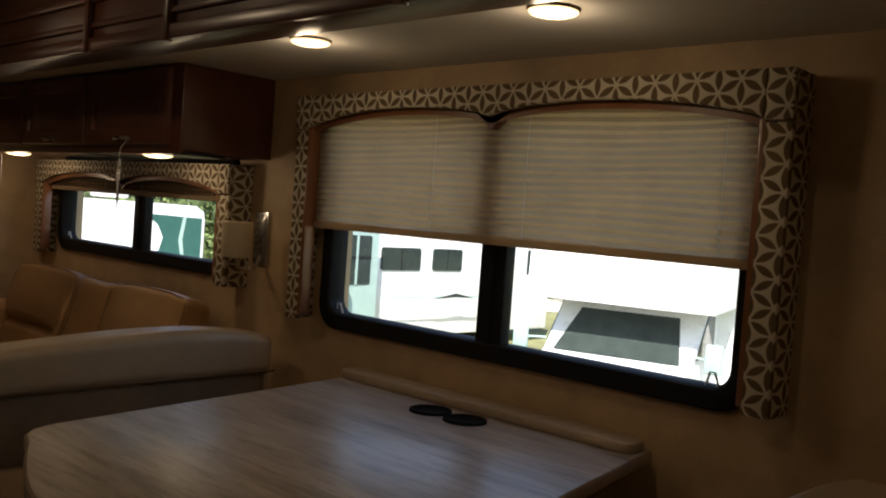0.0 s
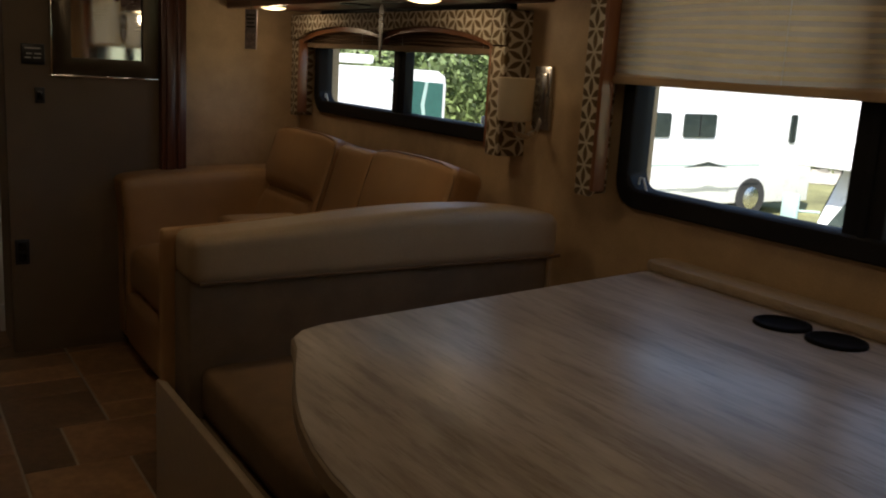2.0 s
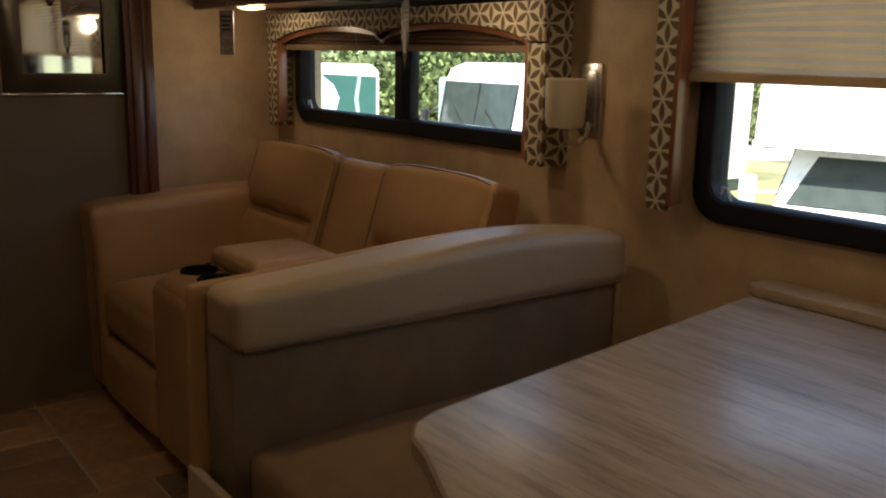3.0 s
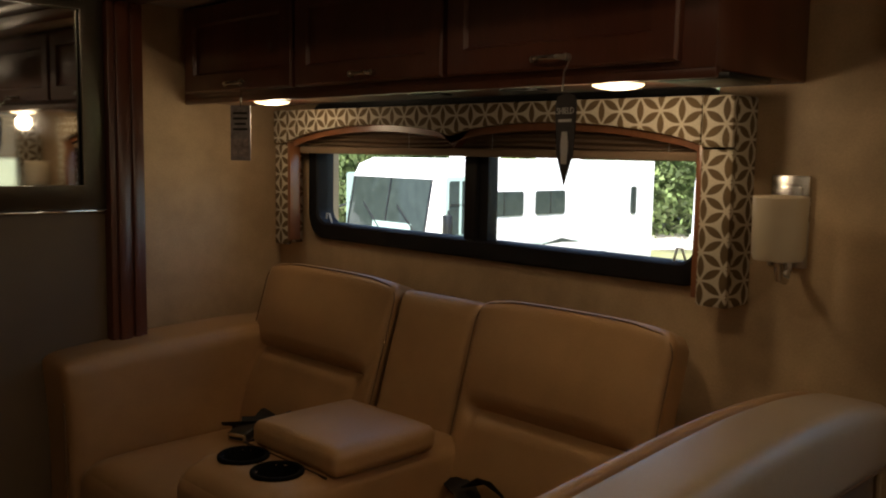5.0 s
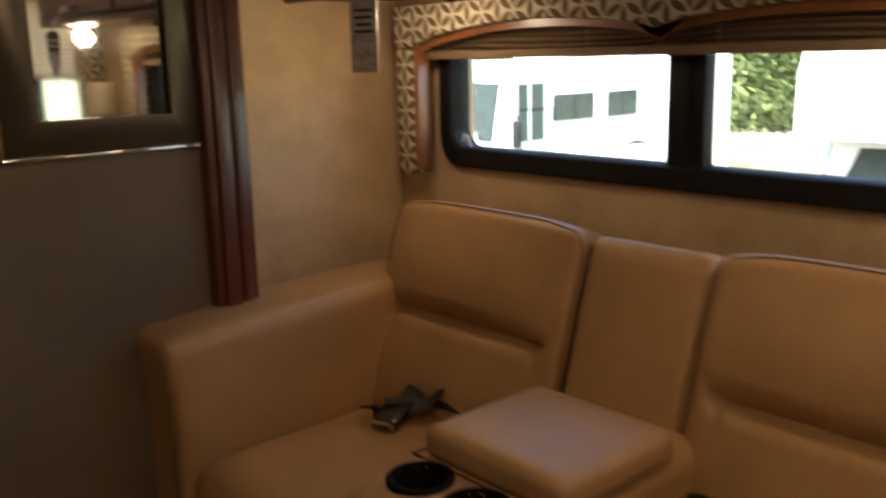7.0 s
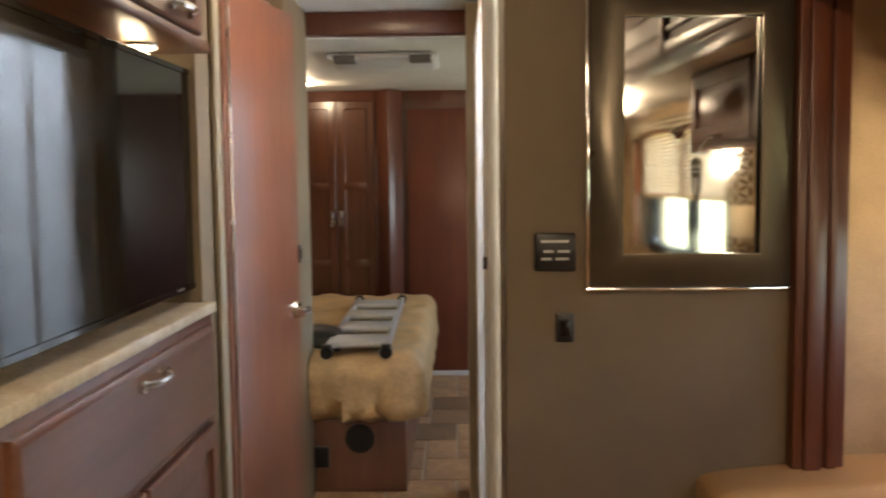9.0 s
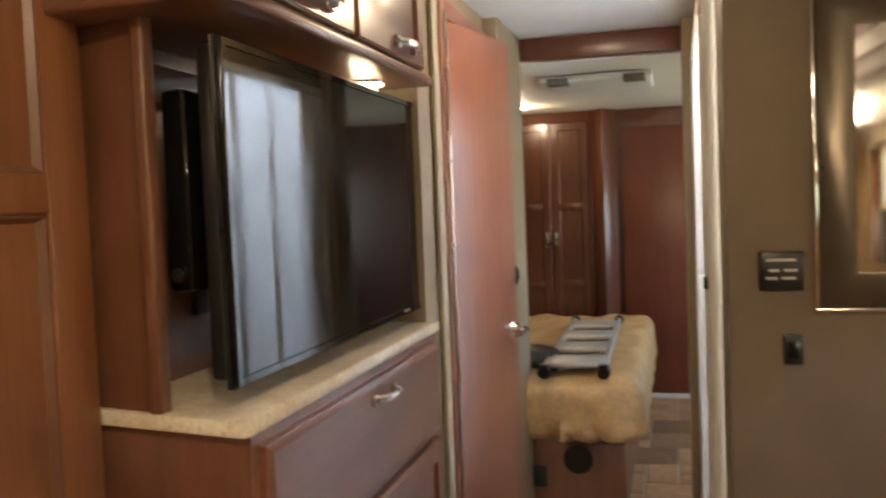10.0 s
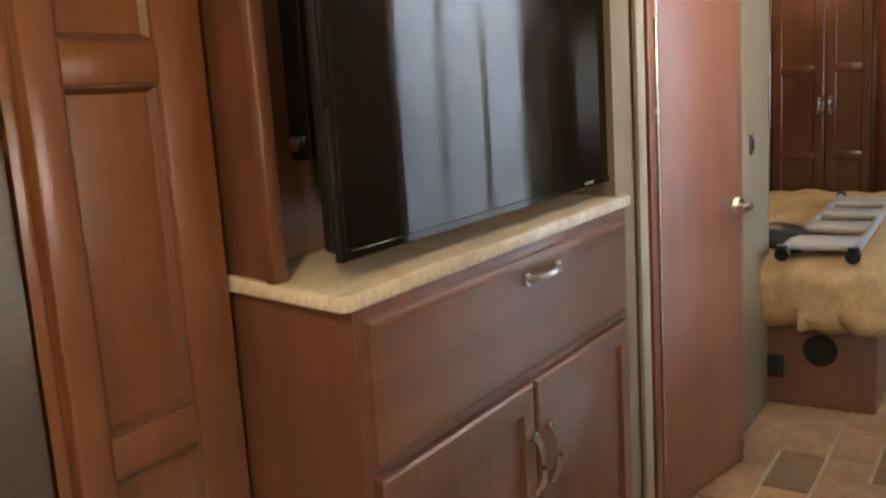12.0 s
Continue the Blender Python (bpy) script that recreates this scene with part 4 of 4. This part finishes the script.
part("screen", box((-0.335, TVU[0] + 0.016, TVU[2] + 0.016), (-0.318, TVU[1] - 0.016, TVU[3] - 0.016)), SCREEN, tv, "dark reflecting screen")
part("logo_bar", box((-0.3152, 3.02, 1.048), (-0.3142, 3.07, 1.054)), STEEL, tv)
mount = thing("television_bracket", (-0.6, 2.4, 1.1), "black folding wall bracket behind the television", "bracket")
part("wall_plate", box((-0.575, 2.42, 1.12), (-0.56, 2.72, 1.48), 0.004), BLACK, mount)
for y in (2.175, 2.86):
    part("upright_rail", box((-0.47, y, 1.19), (-0.42, y + 0.085, 1.535), 0.012), GLOSS, mount)
part("arm", join(box((-0.56, 2.48, 1.26), (-0.46, 2.52, 1.36), 0.006), box((-0.475, 2.20, 1.28), (-0.44, 2.86, 1.34), 0.004)), BLACK, mount)
part("tilt_knob", rod((-0.445, 2.162, 1.22), (-0.445, 2.176, 1.22), 0.012, 14), STEEL, mount)

up = thing("upper_cabinet", (-0.6, 2.6, 1.64), "cherry upper cabinet with two raised-panel doors over the television", "cabinet")
part("body", box((-1.05, 2.03, 1.66), (FX, 3.13, 1.998), 0.004), CHERRY, up)
part("ledge", box((-0.90, 2.008, 1.637), (FX + 0.028, 3.145, 1.664), 0.009, 3), CHERRY_Y, up)
for a, b, h in ((2.078, 2.568, 2.365), (2.594, 3.092, 2.905)):
    d = part("door", panel(a, b, 1.675, 1.985, FX, 0, 1, RAISED), CHERRY, up)
    bar_handle((FX + 0.021, h - 0.065, 1.708), (FX + 0.021, h + 0.065, 1.708), (1, 0, 0), d, 0.010)

# ---- pantry and refrigerator ----
PX = -0.585
pan = thing("pantry_cabinet", (-0.8, 1.9, 0), "tall cherry pantry cabinet with recessed panels, warm lamp light in its colour", "cabinet")
part("body", box((-1.05, 1.755, 0.0), (PX, 2.098, 1.998), 0.003), CHERRY_GOLD_LIT, pan)
dr = part("door", box((PX, 1.775, 0.06), (PX + 0.010, 2.094, 1.99), 0.002), CHERRY_GOLD_LIT, pan)
for a, b in ((1.775, 1.832), (2.0, 2.094)):
    part("stile", box((PX + 0.006, a, 0.06), (PX + 0.028, b, 1.99), 0.004), CHERRY_GOLD_LIT, dr)
for a, b in ((0.06, 0.13), (0.752, 0.815), (1.332, 1.392), (1.92, 1.99)):
    part("rail", box((PX + 0.006, 1.832, a), (PX + 0.0275, 2.0, b), 0.004), CHERRY_GOLD_LIT, dr)
for a, b in ((0.13, 0.752), (0.815, 1.332), (1.392, 1.92)):
    part("bead", panel(1.832, 2.0, a, b, PX + 0.009, 0, 1, ((0, 0), (0, 0.013), (0.005, 0.013), (0.012, 0.003), (0.014, 0)), False), CHERRY, dr)
fr = thing("refrigerator", (-0.8, 1.4, 0), "stainless steel refrigerator with two doors", "refrigerator")
part("body", box((-1.05, 1.10, 0.05), (-0.60, 1.745, 1.95), 0.004), BLACK, fr)
part("door", box((-0.60, 1.115, 0.08), (-0.555, 1.735, 1.27), 0.01), FRIDGE, fr)
part("door", box((-0.60, 1.115, 1.29), (-0.555, 1.735, 1.93), 0.01), FRIDGE, fr)

# ---- washroom door, standing slightly open ----
A, B = Vector((-0.29, 3.452, 0)), Vector((-0.185, 3.93, 0))
ang = math.degrees(math.atan2(B.y - A.y, B.x - A.x))
DM = pose(A.x, A.y, 0, 0, 0, ang)
L = (B - A).length
door = thing("door_1", (A.x, A.y, 0), "plain red-cherry washroom door standing slightly open", "door")
door["kind"] = "structure"
part("leaf", moved(box((0, -0.003, 0.02), (L, 0.03, 1.875), 0.003), DM), DOORWOOD, door)
hd = part("door_handle", moved(join(rod((L - 0.035, -0.003, 0.875), (L - 0.035, -0.016, 0.875), 0.032, 20, 0.026), rod((L - 0.035, -0.012, 0.875), (L - 0.035, -0.05, 0.875), 0.014, 14),
               sweep([(L - 0.035, -0.045, 0.875), (L - 0.07, -0.05, 0.877), (L - 0.11, -0.052, 0.876)], 0.014, 12)), DM), CHROME, door, "chrome lever handle")
solid("wall_hall_jamb", box((-0.30, 4.08, 0), (-0.245, 4.56, 2.0), 0.003), TAUPE, "taupe jamb beside the bedroom doorway", "wall", kind="structure")
sw = thing("wall_switch", (-0.245, 4.3, 1.02), "small black wall switch", "switch")
part("plate", box((-0.245, 4.27, 1.0), (-0.238, 4.31, 1.07), 0.003), BLACK, sw)
part("rocker", box((-0.239, 4.28, 1.015), (-0.235, 4.30, 1.055), 0.002), GLOSS, sw)

# ---- bedroom ----
bed = thing("bed", (-0.4, 5.5, 0), "bed under a gold satin bedspread on a cherry wood base", "bed")
part("base", box((-1.05, 4.55, 0.0), (0.14, 6.55, 0.33), 0.004), CHERRY, bed)
part("speaker_grille", rod((-0.055, 4.542, 0.232), (-0.055, 4.552, 0.232), 0.062, 28), BLACK, bed, "round black speaker grille")
part("socket_box", box((-0.255, 4.532, 0.11), (-0.185, 4.552, 0.20), 0.006), BLACK, bed)


def drape(q, w):
    if w[2] < 0.3:
        k = (0.3 - w[2]) / 1.3
        q.y += k * 0.045 * math.sin(q.x * 40 + 2.5 * math.sin(q.x * 17)) * (w[1] < -0.5)
        q.x += k * 0.024 * math.sin(q.y * 38) * (w[0] > 0.5)
        q.z += k * 0.005 * math.sin(q.x * 23 + q.y * 19)
    else:
        q.z += 0.010 * math.sin(q.x * 13 + 2 * q.y) * math.sin(q.y * 9) + 0.006 * math.sin(q.x * 31 - 11 * q.y)
    return q


part("bedspread", pillow((-1.06, 4.42, 0.325), (0.225, 6.5, 0.59), 0.075, 0.02, 46, 2, drape), COVER, bed, "crumpled gold bedspread", smooth=70)
lad = thing("bunk_ladder", (0.0, 5.0, 0.6), "grey aluminium bunk ladder lying on the bed", "ladder")
LM = pose(-0.05, 4.44, 0.632, 0.4, 0, 1)
for x in (-0.12, 0.12):
    part("rail", moved(sweep([(x, 0.0, 0), (x, 1.42, 0.0)], 0.016, 10), LM), ALU, lad)
    part("foot", moved(join(rod((x, -0.02, -0.012), (x, 0.02, -0.008), 0.026, 12), rod((x, 0.0, -0.02), (x, 0.0, 0.02), 0.02, 12)), LM), BLACK, lad)
    part("foot", moved(rod((x, 1.41, 0), (x, 1.45, 0), 0.024, 12), LM), BLACK, lad)
for y in (0.15, 0.5, 0.85, 1.2):
    part("rung", moved(pillow((-0.115, y - 0.09, -0.008), (0.115, y + 0.09, 0.018), 0.01, 0.004, 6, 2), LM), ALU, lad)
bag = solid("dark_pouch", pillow((-0.34, 4.62, 0.585), (-0.14, 4.86, 0.66), 0.035, 0.02, 12, 2, lambda q, w: q + Vector((0, 0, -0.02 * max(0, w[0])))), BLACK, "limp black fabric pouch lying on the bedspread", "pouch", smooth=60)
war = thing("wardrobe", (-0.4, 6.8, 0), "dark cherry wardrobe with tall panelled doors", "wardrobe")
part("body", box((-1.08, 6.78, 0.0), (-0.14, 6.90, 1.898), 0.003), CHERRY_DARK, war)
for a, b, h in ((-1.06, -0.74, -0.77), (-0.73, -0.437, -0.462), (-0.427, -0.18, -0.402)):
    d = part("door", panel(a, b, 0.30, 1.83, 6.78, 1, -1, FLATPANEL), WARDROBE, war)
    for z in (0.74, 1.25):
        part("rail", box((a + 0.05, 6.757, z), (b - 0.05, 6.77, z + 0.05), 0.003), WARDROBE, d)
    bar_handle((h, 6.759, 1.02), (h, 6.759, 1.10), (0, -1, 0), d, 0.009)
solid("trim_wardrobe_post", moved(box((-0.06, -0.06, 0), (0.06, 0.06, 1.898), 0.01), pose(-0.08, 6.77, 0, 0, 0, 45)), CHERRY_DARK, "dark cherry corner post", "trim", kind="structure")
dp = solid("door_2", box((0.03, 6.80, 0.03), (0.75, 6.84, 1.775), 0.004), wood("deep_cherry_veneer", (0.15, 0.04, 0.02)), "dark red cherry bedroom door", "door", kind="structure")
solid("wall_bedroom_rear", box((-0.02, 6.842, 0.0), (1.8, 6.90, 2.0)), CHERRY_DARK, "cherry panelled rear wall", "wall", kind="structure")
solid("baseboard", box((0.0, 6.785, 0.0), (1.2, 6.80, 0.03), 0.003), WHITE, "white strip along the floor", "baseboard", kind="structure")
vent = thing("ceiling_vent", (0.02, 5.25, 1.90), "white flat ceiling air unit with two grilles", "air conditioner")
part("cover", pillow((-0.234, 5.02, 1.868), (0.278, 5.49, 1.90), 0.012, 0.0, 6, 2), WHITE, vent)
for x in (-0.20, 0.15):
    part("grille", box((x, 5.012, 1.855), (x + 0.10, 5.10, 1.885), 0.004), plain("grey_grille", (0.16, 0.15, 0.13), 0.6), vent)

# ---- outdoors ----
GZ = -1.6
g = bmesh.new()
bmesh.ops.create_grid(g, x_segments=90, y_segments=90, size=1)
for v in g.verts:
    r = v.co.length
    v.co = Vector((v.co.x * 60 * (1 + 10 * r ** 4), v.co.y * 60 * (1 + 10 * r ** 4), 0))
    v.co.z = GZ + 0.06 * noise.noise(v.co * 0.2)
solid("ground", g, GRASS, "dry green-brown grass", "ground", kind="structure")
solid("road_lot", prism([(8 + 20 * t + 4 * math.sin(t * 5), 26 - 5 * t) for t in (0, 0.3, 0.6, 1)] + [(40, 9), (25, 14), (18, 19), (9, 21)], GZ + 0.03, GZ + 0.09, 2), GRAVEL, "pale gravel lot strip", "gravel", kind="structure")


def vehicle_pose(x, y, heading):
    return pose(x, y, GZ, 0, 0, heading)


def wheel(parent, m, x, y, r=0.42):
    s = 1 if y > 0 else -1
    w = part("wheel", moved(join(rod((x, y - 0.13, r), (x, y + 0.13, r), r, 26)), m), RUBBER, parent)
    part("rim", moved(rod((x, y + s * 0.12, r), (x, y + s * 0.145, r), r * 0.6, 20, r * 0.5), m), STEEL, w)


def side_window(parent, m, x0, x1, z0, z1, y):
    s = 1 if y > 0 else -1
    w = part("window", moved(prism(rounded(x0, x1, z0, z1, 0.06), *sorted((y, y + s * 0.02)), 1), m), DARKGLASS, parent)
    part("window_bar", moved(box(((x0 + x1) / 2 - 0.015, min(y, y + s * 0.026), z0), ((x0 + x1) / 2 + 0.015, max(y, y + s * 0.026), z1)), m), BLACK, w)


def coach(m, length, height, label, stripes):
    """A long flat-fronted motorhome; its nose points along local -x."""
    ob = thing("motorhome", m.translation, label, "motorhome")
    h = height
    prof = [(-0.20, 0.30), (length, 0.30), (length, h), (0.35, h), (0.02, h - 0.12), (-0.10, h - 0.34), (-0.28, 1.45), (-0.30, 0.8)]
    part("body", moved(prism(prof[::-1], -1.2, 1.2, 1, 0.05), m), RVWHITE, ob)
    part("windshield", moved(prism([(-0.295, 1.42), (-0.115, h - 0.36), (-0.08, h - 0.36), (-0.25, 1.42)][::-1], -1.12, 1.12, 1, 0.008), m), DARKGLASS, ob)
    for y in (-1.13, 0.0, 1.13):
        part("windshield_post", moved(prism([(-0.305, 1.42), (-0.125, h - 0.36), (-0.09, h - 0.36), (-0.26, 1.42)][::-1], y - 0.02, y + 0.02, 1), m), BLACK, ob)
    part("dashboard_shelf", moved(prism([(-0.300, 1.43), (-0.285, 1.58), (-0.27, 1.58), (-0.28, 1.43)][::-1], -0.75, 0.35, 1), m), RVGREY, ob, "pale dashboard seen through the glass")
    for y in (-0.55, 0.45):
        part("wiper", moved(rod((-0.312, y - 0.35, 1.43), (-0.235, y + 0.25, 1.9), 0.012, 6), m), BLACK, ob)
    for s in (-1.2, 1.2):
        door = part("cab_door", moved(prism(rounded(-0.08, 0.82, 0.55, h - 0.30, 0.06), *sorted((s * 1.2, s * 1.212)), 1), m), RVGREY, ob, "pale green entry door")
        part("door_window", moved(prism(rounded(0.0, 0.62, 1.42, h - 0.38, 0.05), *sorted((s * 1.212, s * 1.222)), 1), m), DARKGLASS, door)
        part("door_post", moved(box((0.24, min(s * 1.2, s * 1.23), 1.42), (0.29, max(s * 1.2, s * 1.23), h - 0.38)), m), RVGREY, door)
        part("door_bar", moved(box((0.0, min(s * 1.2, s * 1.23), 1.93), (0.62, max(s * 1.2, s * 1.23), 1.97)), m), BLACK, door)
        for a, b in ((1.1, 2.2), (2.55, 3.45)):
            side_window(ob, m, a, b, 1.68, 2.15, s)
        side_window(ob, m, length - 0.9, length - 0.7, 1.6, 2.2, s)
        for x in (0.5, length - 1.9):
            wheel(ob, m, x, s * 0.93)
        part("mirror", moved(join(box((-0.32, s * 1.42 - 0.08, 1.35), (-0.2, s * 1.42 + 0.08, 1.8), 0.03), rod((0.0, s * 1.2, 1.85), (-0.24, s * 1.42, 1.7), 0.02, 8)), m), BLACK, ob)
        if stripes:
            part("stripe", moved(box((1.05, min(s * 1.2, s * 1.21), 1.13), (length - 2.0, max(s * 1.2, s * 1.21), 1.16)), m), RVGREY, ob)
            part("swoosh", moved(prism([(2.4, 1.10), (3.1, 1.22), (3.7, 1.10), (3.1, 1.13)], *sorted((s * 1.2, s * 1.214)), 1), m), DARKGLASS, ob, "small dark swoosh")
    for x in (1.6, length - 2.4):
        part("roof_unit", moved(box((x, -0.35, h - 0.01), (x + 0.9, 0.35, h + 0.27), 0.08), m), RVWHITE, ob)
    part("front_bumper", moved(box((-0.36, -1.15, 0.35), (-0.1, 1.15, 0.85), 0.05), m), RVWHITE, ob)
    for s in (-0.85, 0.85):
        part("headlight", moved(box((-0.325, s - 0.18, 0.95), (-0.25, s + 0.18, 1.15), 0.03), m), CHROME, ob)
    return ob


coach(vehicle_pose(11.1, 12.8, -2), 6.6, 2.75, "white flat-fronted motorhome with dark windows parked on grass", True)


def cutaway(m, label):
    """A van-fronted motorhome with a bunk over the cab; its nose points along local -x."""
    ob = thing("cabover_motorhome", m.translation, label, "motorhome")
    part("body", moved(prism([(1.5, 0.45), (7.0, 0.45), (7.0, 3.05), (0.35, 3.05), (-0.05, 2.6), (-0.1, 1.98), (1.5, 1.98)][::-1], -1.2, 1.2, 1, 0.05), m), RVWHITE, ob)
    part("bunk_lip", moved(box((-0.14, -1.21, 1.93), (1.5, 1.21, 2.0), 0.03), m), RVWHITE, ob)
    part("cab", moved(prism([(-1.15, 0.5), (1.6, 0.5), (1.6, 1.97), (0.75, 1.97), (0.0, 1.28), (-1.0, 1.08), (-1.2, 0.85)][::-1], -0.95, 0.95, 1, 0.05), m), RVWHITE, ob)
    part("windshield", moved(ringed([([(-0.03, -0.80), (-0.03, 0.80), (0.07, 0.80), (0.07, -0.80)], 1.29), ([(0.54, -0.64), (0.54, 0.64), (0.62, 0.64), (0.62, -0.64)], 1.80)], 2), m), DARKGLASS, ob)
    for s in (-0.95, 0.95):
        part("cab_window", moved(prism([(0.15, 1.35), (1.1, 1.35), (1.1, 1.86), (0.72, 1.86)], *sorted((s, s * 1.02)), 1), m), DARKGLASS, ob)
        part("mirror", moved(join(box((-0.15, s * 1.28 - 0.1, 1.25), (-0.07, s * 1.28 + 0.1, 1.6), 0.03), rod((0.1, s, 1.4), (-0.1, s * 1.28, 1.4), 0.015, 8)), m), RVGREY, ob)
        for x in (-0.45, 5.0):
            wheel(ob, m, x, s * 0.85, 0.38)
        part("headlight", moved(box((-1.2, s * 0.78 - 0.14, 0.85), (-1.1, s * 0.78 + 0.14, 1.05), 0.03), m), CHROME, ob)
    part("grille", moved(box((-1.22, -0.5, 0.75), (-1.1, 0.5, 1.0), 0.02), m), BLACK, ob)
    part("bumper", moved(box((-1.32, -0.95, 0.45), (-1.1, 0.95, 0.68), 0.04), m), ALU, ob)
    return ob


cutaway(vehicle_pose(9.4, 4.3, 15), "white cab-over motorhome with a dark windscreen parked on grass")


def trailer(m, label):
    ob = thing("travel_trailer", m.translation, label, "trailer")
    part("body", moved(prism([(0, 0.6), (8, 0.6), (8, 2.65), (0.3, 2.6), (0.05, 2.45), (0, 2.2)][::-1], -1.2, 1.2, 1, 0.06), m), RVWHITE, ob)
    for s in (-1.2, 1.2):
        part("swoosh", moved(prism([(0.12, 0.95), (0.12, 2.25), (1.9, 2.32), (1.5, 2.02), (1.32, 1.65), (1.42, 1.28), (1.8, 0.95)], *sorted((s, s * 1.01)), 1), m), RVGREEN, ob, "dark green panel with a round bite")
        part("stripe", moved(prism([(0.62, 0.95), (0.72, 1.6), (0.62, 2.27), (0.72, 2.27), (0.84, 1.6), (0.72, 0.95)], *sorted((s * 1.01, s * 1.016)), 1), m), RVGREY, ob)
        side_window(ob, m, 4.4, 5.4, 1.4, 2.0, s)
        for x in (4.6, 5.5):
            wheel(ob, m, x, s * 0.95, 0.36)
    for x in (2.0, 5.5):
        part("roof_unit", moved(box((x, -0.35, 2.69), (x + 0.9, 0.35, 2.95), 0.08), m), RVWHITE, ob)
    return ob


trailer(vehicle_pose(14.6, 23.0, 176), "white travel trailer with a dark green swoosh parked far off")


def tree(seed, height, spread, material, name, label):
    """A tapered trunk with limbs, and a ragged crown of many small leaf clumps."""
    rnd = random.Random(seed)
    ob = thing(name, (0, 0, 0), label, "tree", "trees behind the lot")
    tr = [rod((0, 0, 0), (0.1, 0.05, height * 0.45), 0.16, 10, 0.11), rod((0.1, 0.05, height * 0.45), (0.0, 0.1, height * 0.85), 0.11, 10, 0.03)]
    tips = []
    for k in range(11):
        z, a = height * rnd.uniform(0.2, 0.8), rnd.uniform(0, 6.28)
        ln = spread * rnd.uniform(0.5, 1.0) * (1.15 - z / height)
        p = Vector((0.06, 0.06, z))
        q = p + Vector((math.cos(a) * ln, math.sin(a) * ln, ln * rnd.uniform(0.2, 0.6)))
        tr.append(rod(p, q, 0.05, 6, 0.015))
        tips += [q, (p + q) / 2]
    part("trunk", join(*tr), BARK, ob)
    verts, faces = [], []
    tips += [Vector((rnd.gauss(0, 0.35) * spread, rnd.gauss(0, 0.35) * spread, height * rnd.uniform(0.12, 0.98))) for _ in range(34)]
    for t in tips:
        size = spread * rnd.uniform(0.14, 0.34)
        for _ in range(95):
            c = t + Vector((rnd.gauss(0, 1), rnd.gauss(0, 1), rnd.gauss(0, 0.8))) * size
            u = Vector((rnd.gauss(0, 1), rnd.gauss(0, 1), rnd.gauss(0, 1))).normalized() * rnd.uniform(0.09, 0.19)
            w = u.orthogonal().normalized() * rnd.uniform(0.05, 0.1)
            n = len(verts)
            verts += [c - u, c + w, c + u, c - w]
            faces.append((n, n + 1, n + 2, n + 3))
    me = bpy.data.meshes.new("crown")
    me.from_pydata(verts, [], faces)
    me.materials.append(material)
    cr = new("crown", me)
    cr.parent = ob
    return ob


rnd = random.Random(4)
kinds = [tree(1, 8.5, 3.2, LEAF, "tree", "leafy green tree at the edge of the lot"), tree(2, 10, 3.0, LEAF2, "tree", "tall dark green tree at the edge of the lot"), tree(3, 3.2, 2.4, LEAF, "bush", "low green bush at the edge of the lot")]
for k in range(26):
    a = radians(8 + 88 * (k % 13) / 12)
    far = 35 + 5 * (k // 13) + rnd.uniform(-1.5, 2.5)
    src = kinds[0] if k < 3 and k != 2 else kinds[rnd.choice((0, 1))]
    m = pose(math.cos(a) * far, math.sin(a) * far, GZ - 0.1, 0, 0, rnd.uniform(0, 360))
    if k in (0, 1):
        kinds[k].matrix_basis = m
    else:
        copy_thing(kinds[k % 2 if k % 5 else 1], m)
for k in range(15):
    a = radians(10 + 84 * k / 14)
    far = 32 + rnd.uniform(-1, 1.5)
    m = pose(math.cos(a) * far, math.sin(a) * far, GZ - 0.2, 0, 0, rnd.uniform(0, 360))
    if k == 0:
        kinds[2].matrix_basis = m
    else:
        copy_thing(kinds[2], m)
# far woods that close the view behind the trees
verts, faces = [], []
for k in range(9000):
    a = radians(rnd.uniform(-30, 125))
    far = rnd.uniform(46, 52)
    c = Vector((math.cos(a) * far, math.sin(a) * far, GZ + rnd.uniform(0, 1) ** 0.8 * (9 + 3 * noise.noise(Vector((a * 6, 0, 0))))))
    u = Vector((rnd.gauss(0, 1), rnd.gauss(0, 1), rnd.gauss(0, 1))).normalized() * rnd.uniform(0.5, 1.0)
    w = u.orthogonal().normalized() * rnd.uniform(0.3, 0.6)
    n = len(verts)
    verts += [c - u, c + w, c + u, c - w]
    faces.append((n, n + 1, n + 2, n + 3))
me = bpy.data.meshes.new("woods")
me.from_pydata(verts, [], faces)
me.materials.append(LEAF2)
tagged(new("woods", me), "dense dark green woods behind the lot", "woods", kind="stuff")

# ---- floor tiles ----
fl = tagged(new("floor"), "brown and tan stone-look tile floor", "floor", kind="structure")
T = 0.30
shapes = {}
for w, h in ((1, 1), (2, 1), (1, 2), (2, 2)):
    me = mesh_of("tile", box((0.004, 0.004, -0.008), (T * w / 2 * 1.0 - 0.004, T * h / 2 - 0.004, 0.0), 0.003, 1), TILE)
    shapes[w, h] = me
rt, taken, count = random.Random(7), set(), 0
NX, NY = 14, 68
for j in range(NY):
    for i in range(NX):
        if (i, j) in taken:
            continue
        options = [s for s in ((2, 2), (2, 2), (2, 1), (1, 2), (1, 1)) if all((i + a, j + b) not in taken for a in range(s[0]) for b in range(s[1]))]
        w, h = rt.choice(options)
        for a in range(w):
            for b in range(h):
                taken.add((i + a, j + b))
        x, y = -1.0 + i * T / 2, -3.1 + j * T / 2
        ob = new("tile", shapes[w, h])
        ob.parent = fl
        ob.location = (x, y, 0)
        count += 1
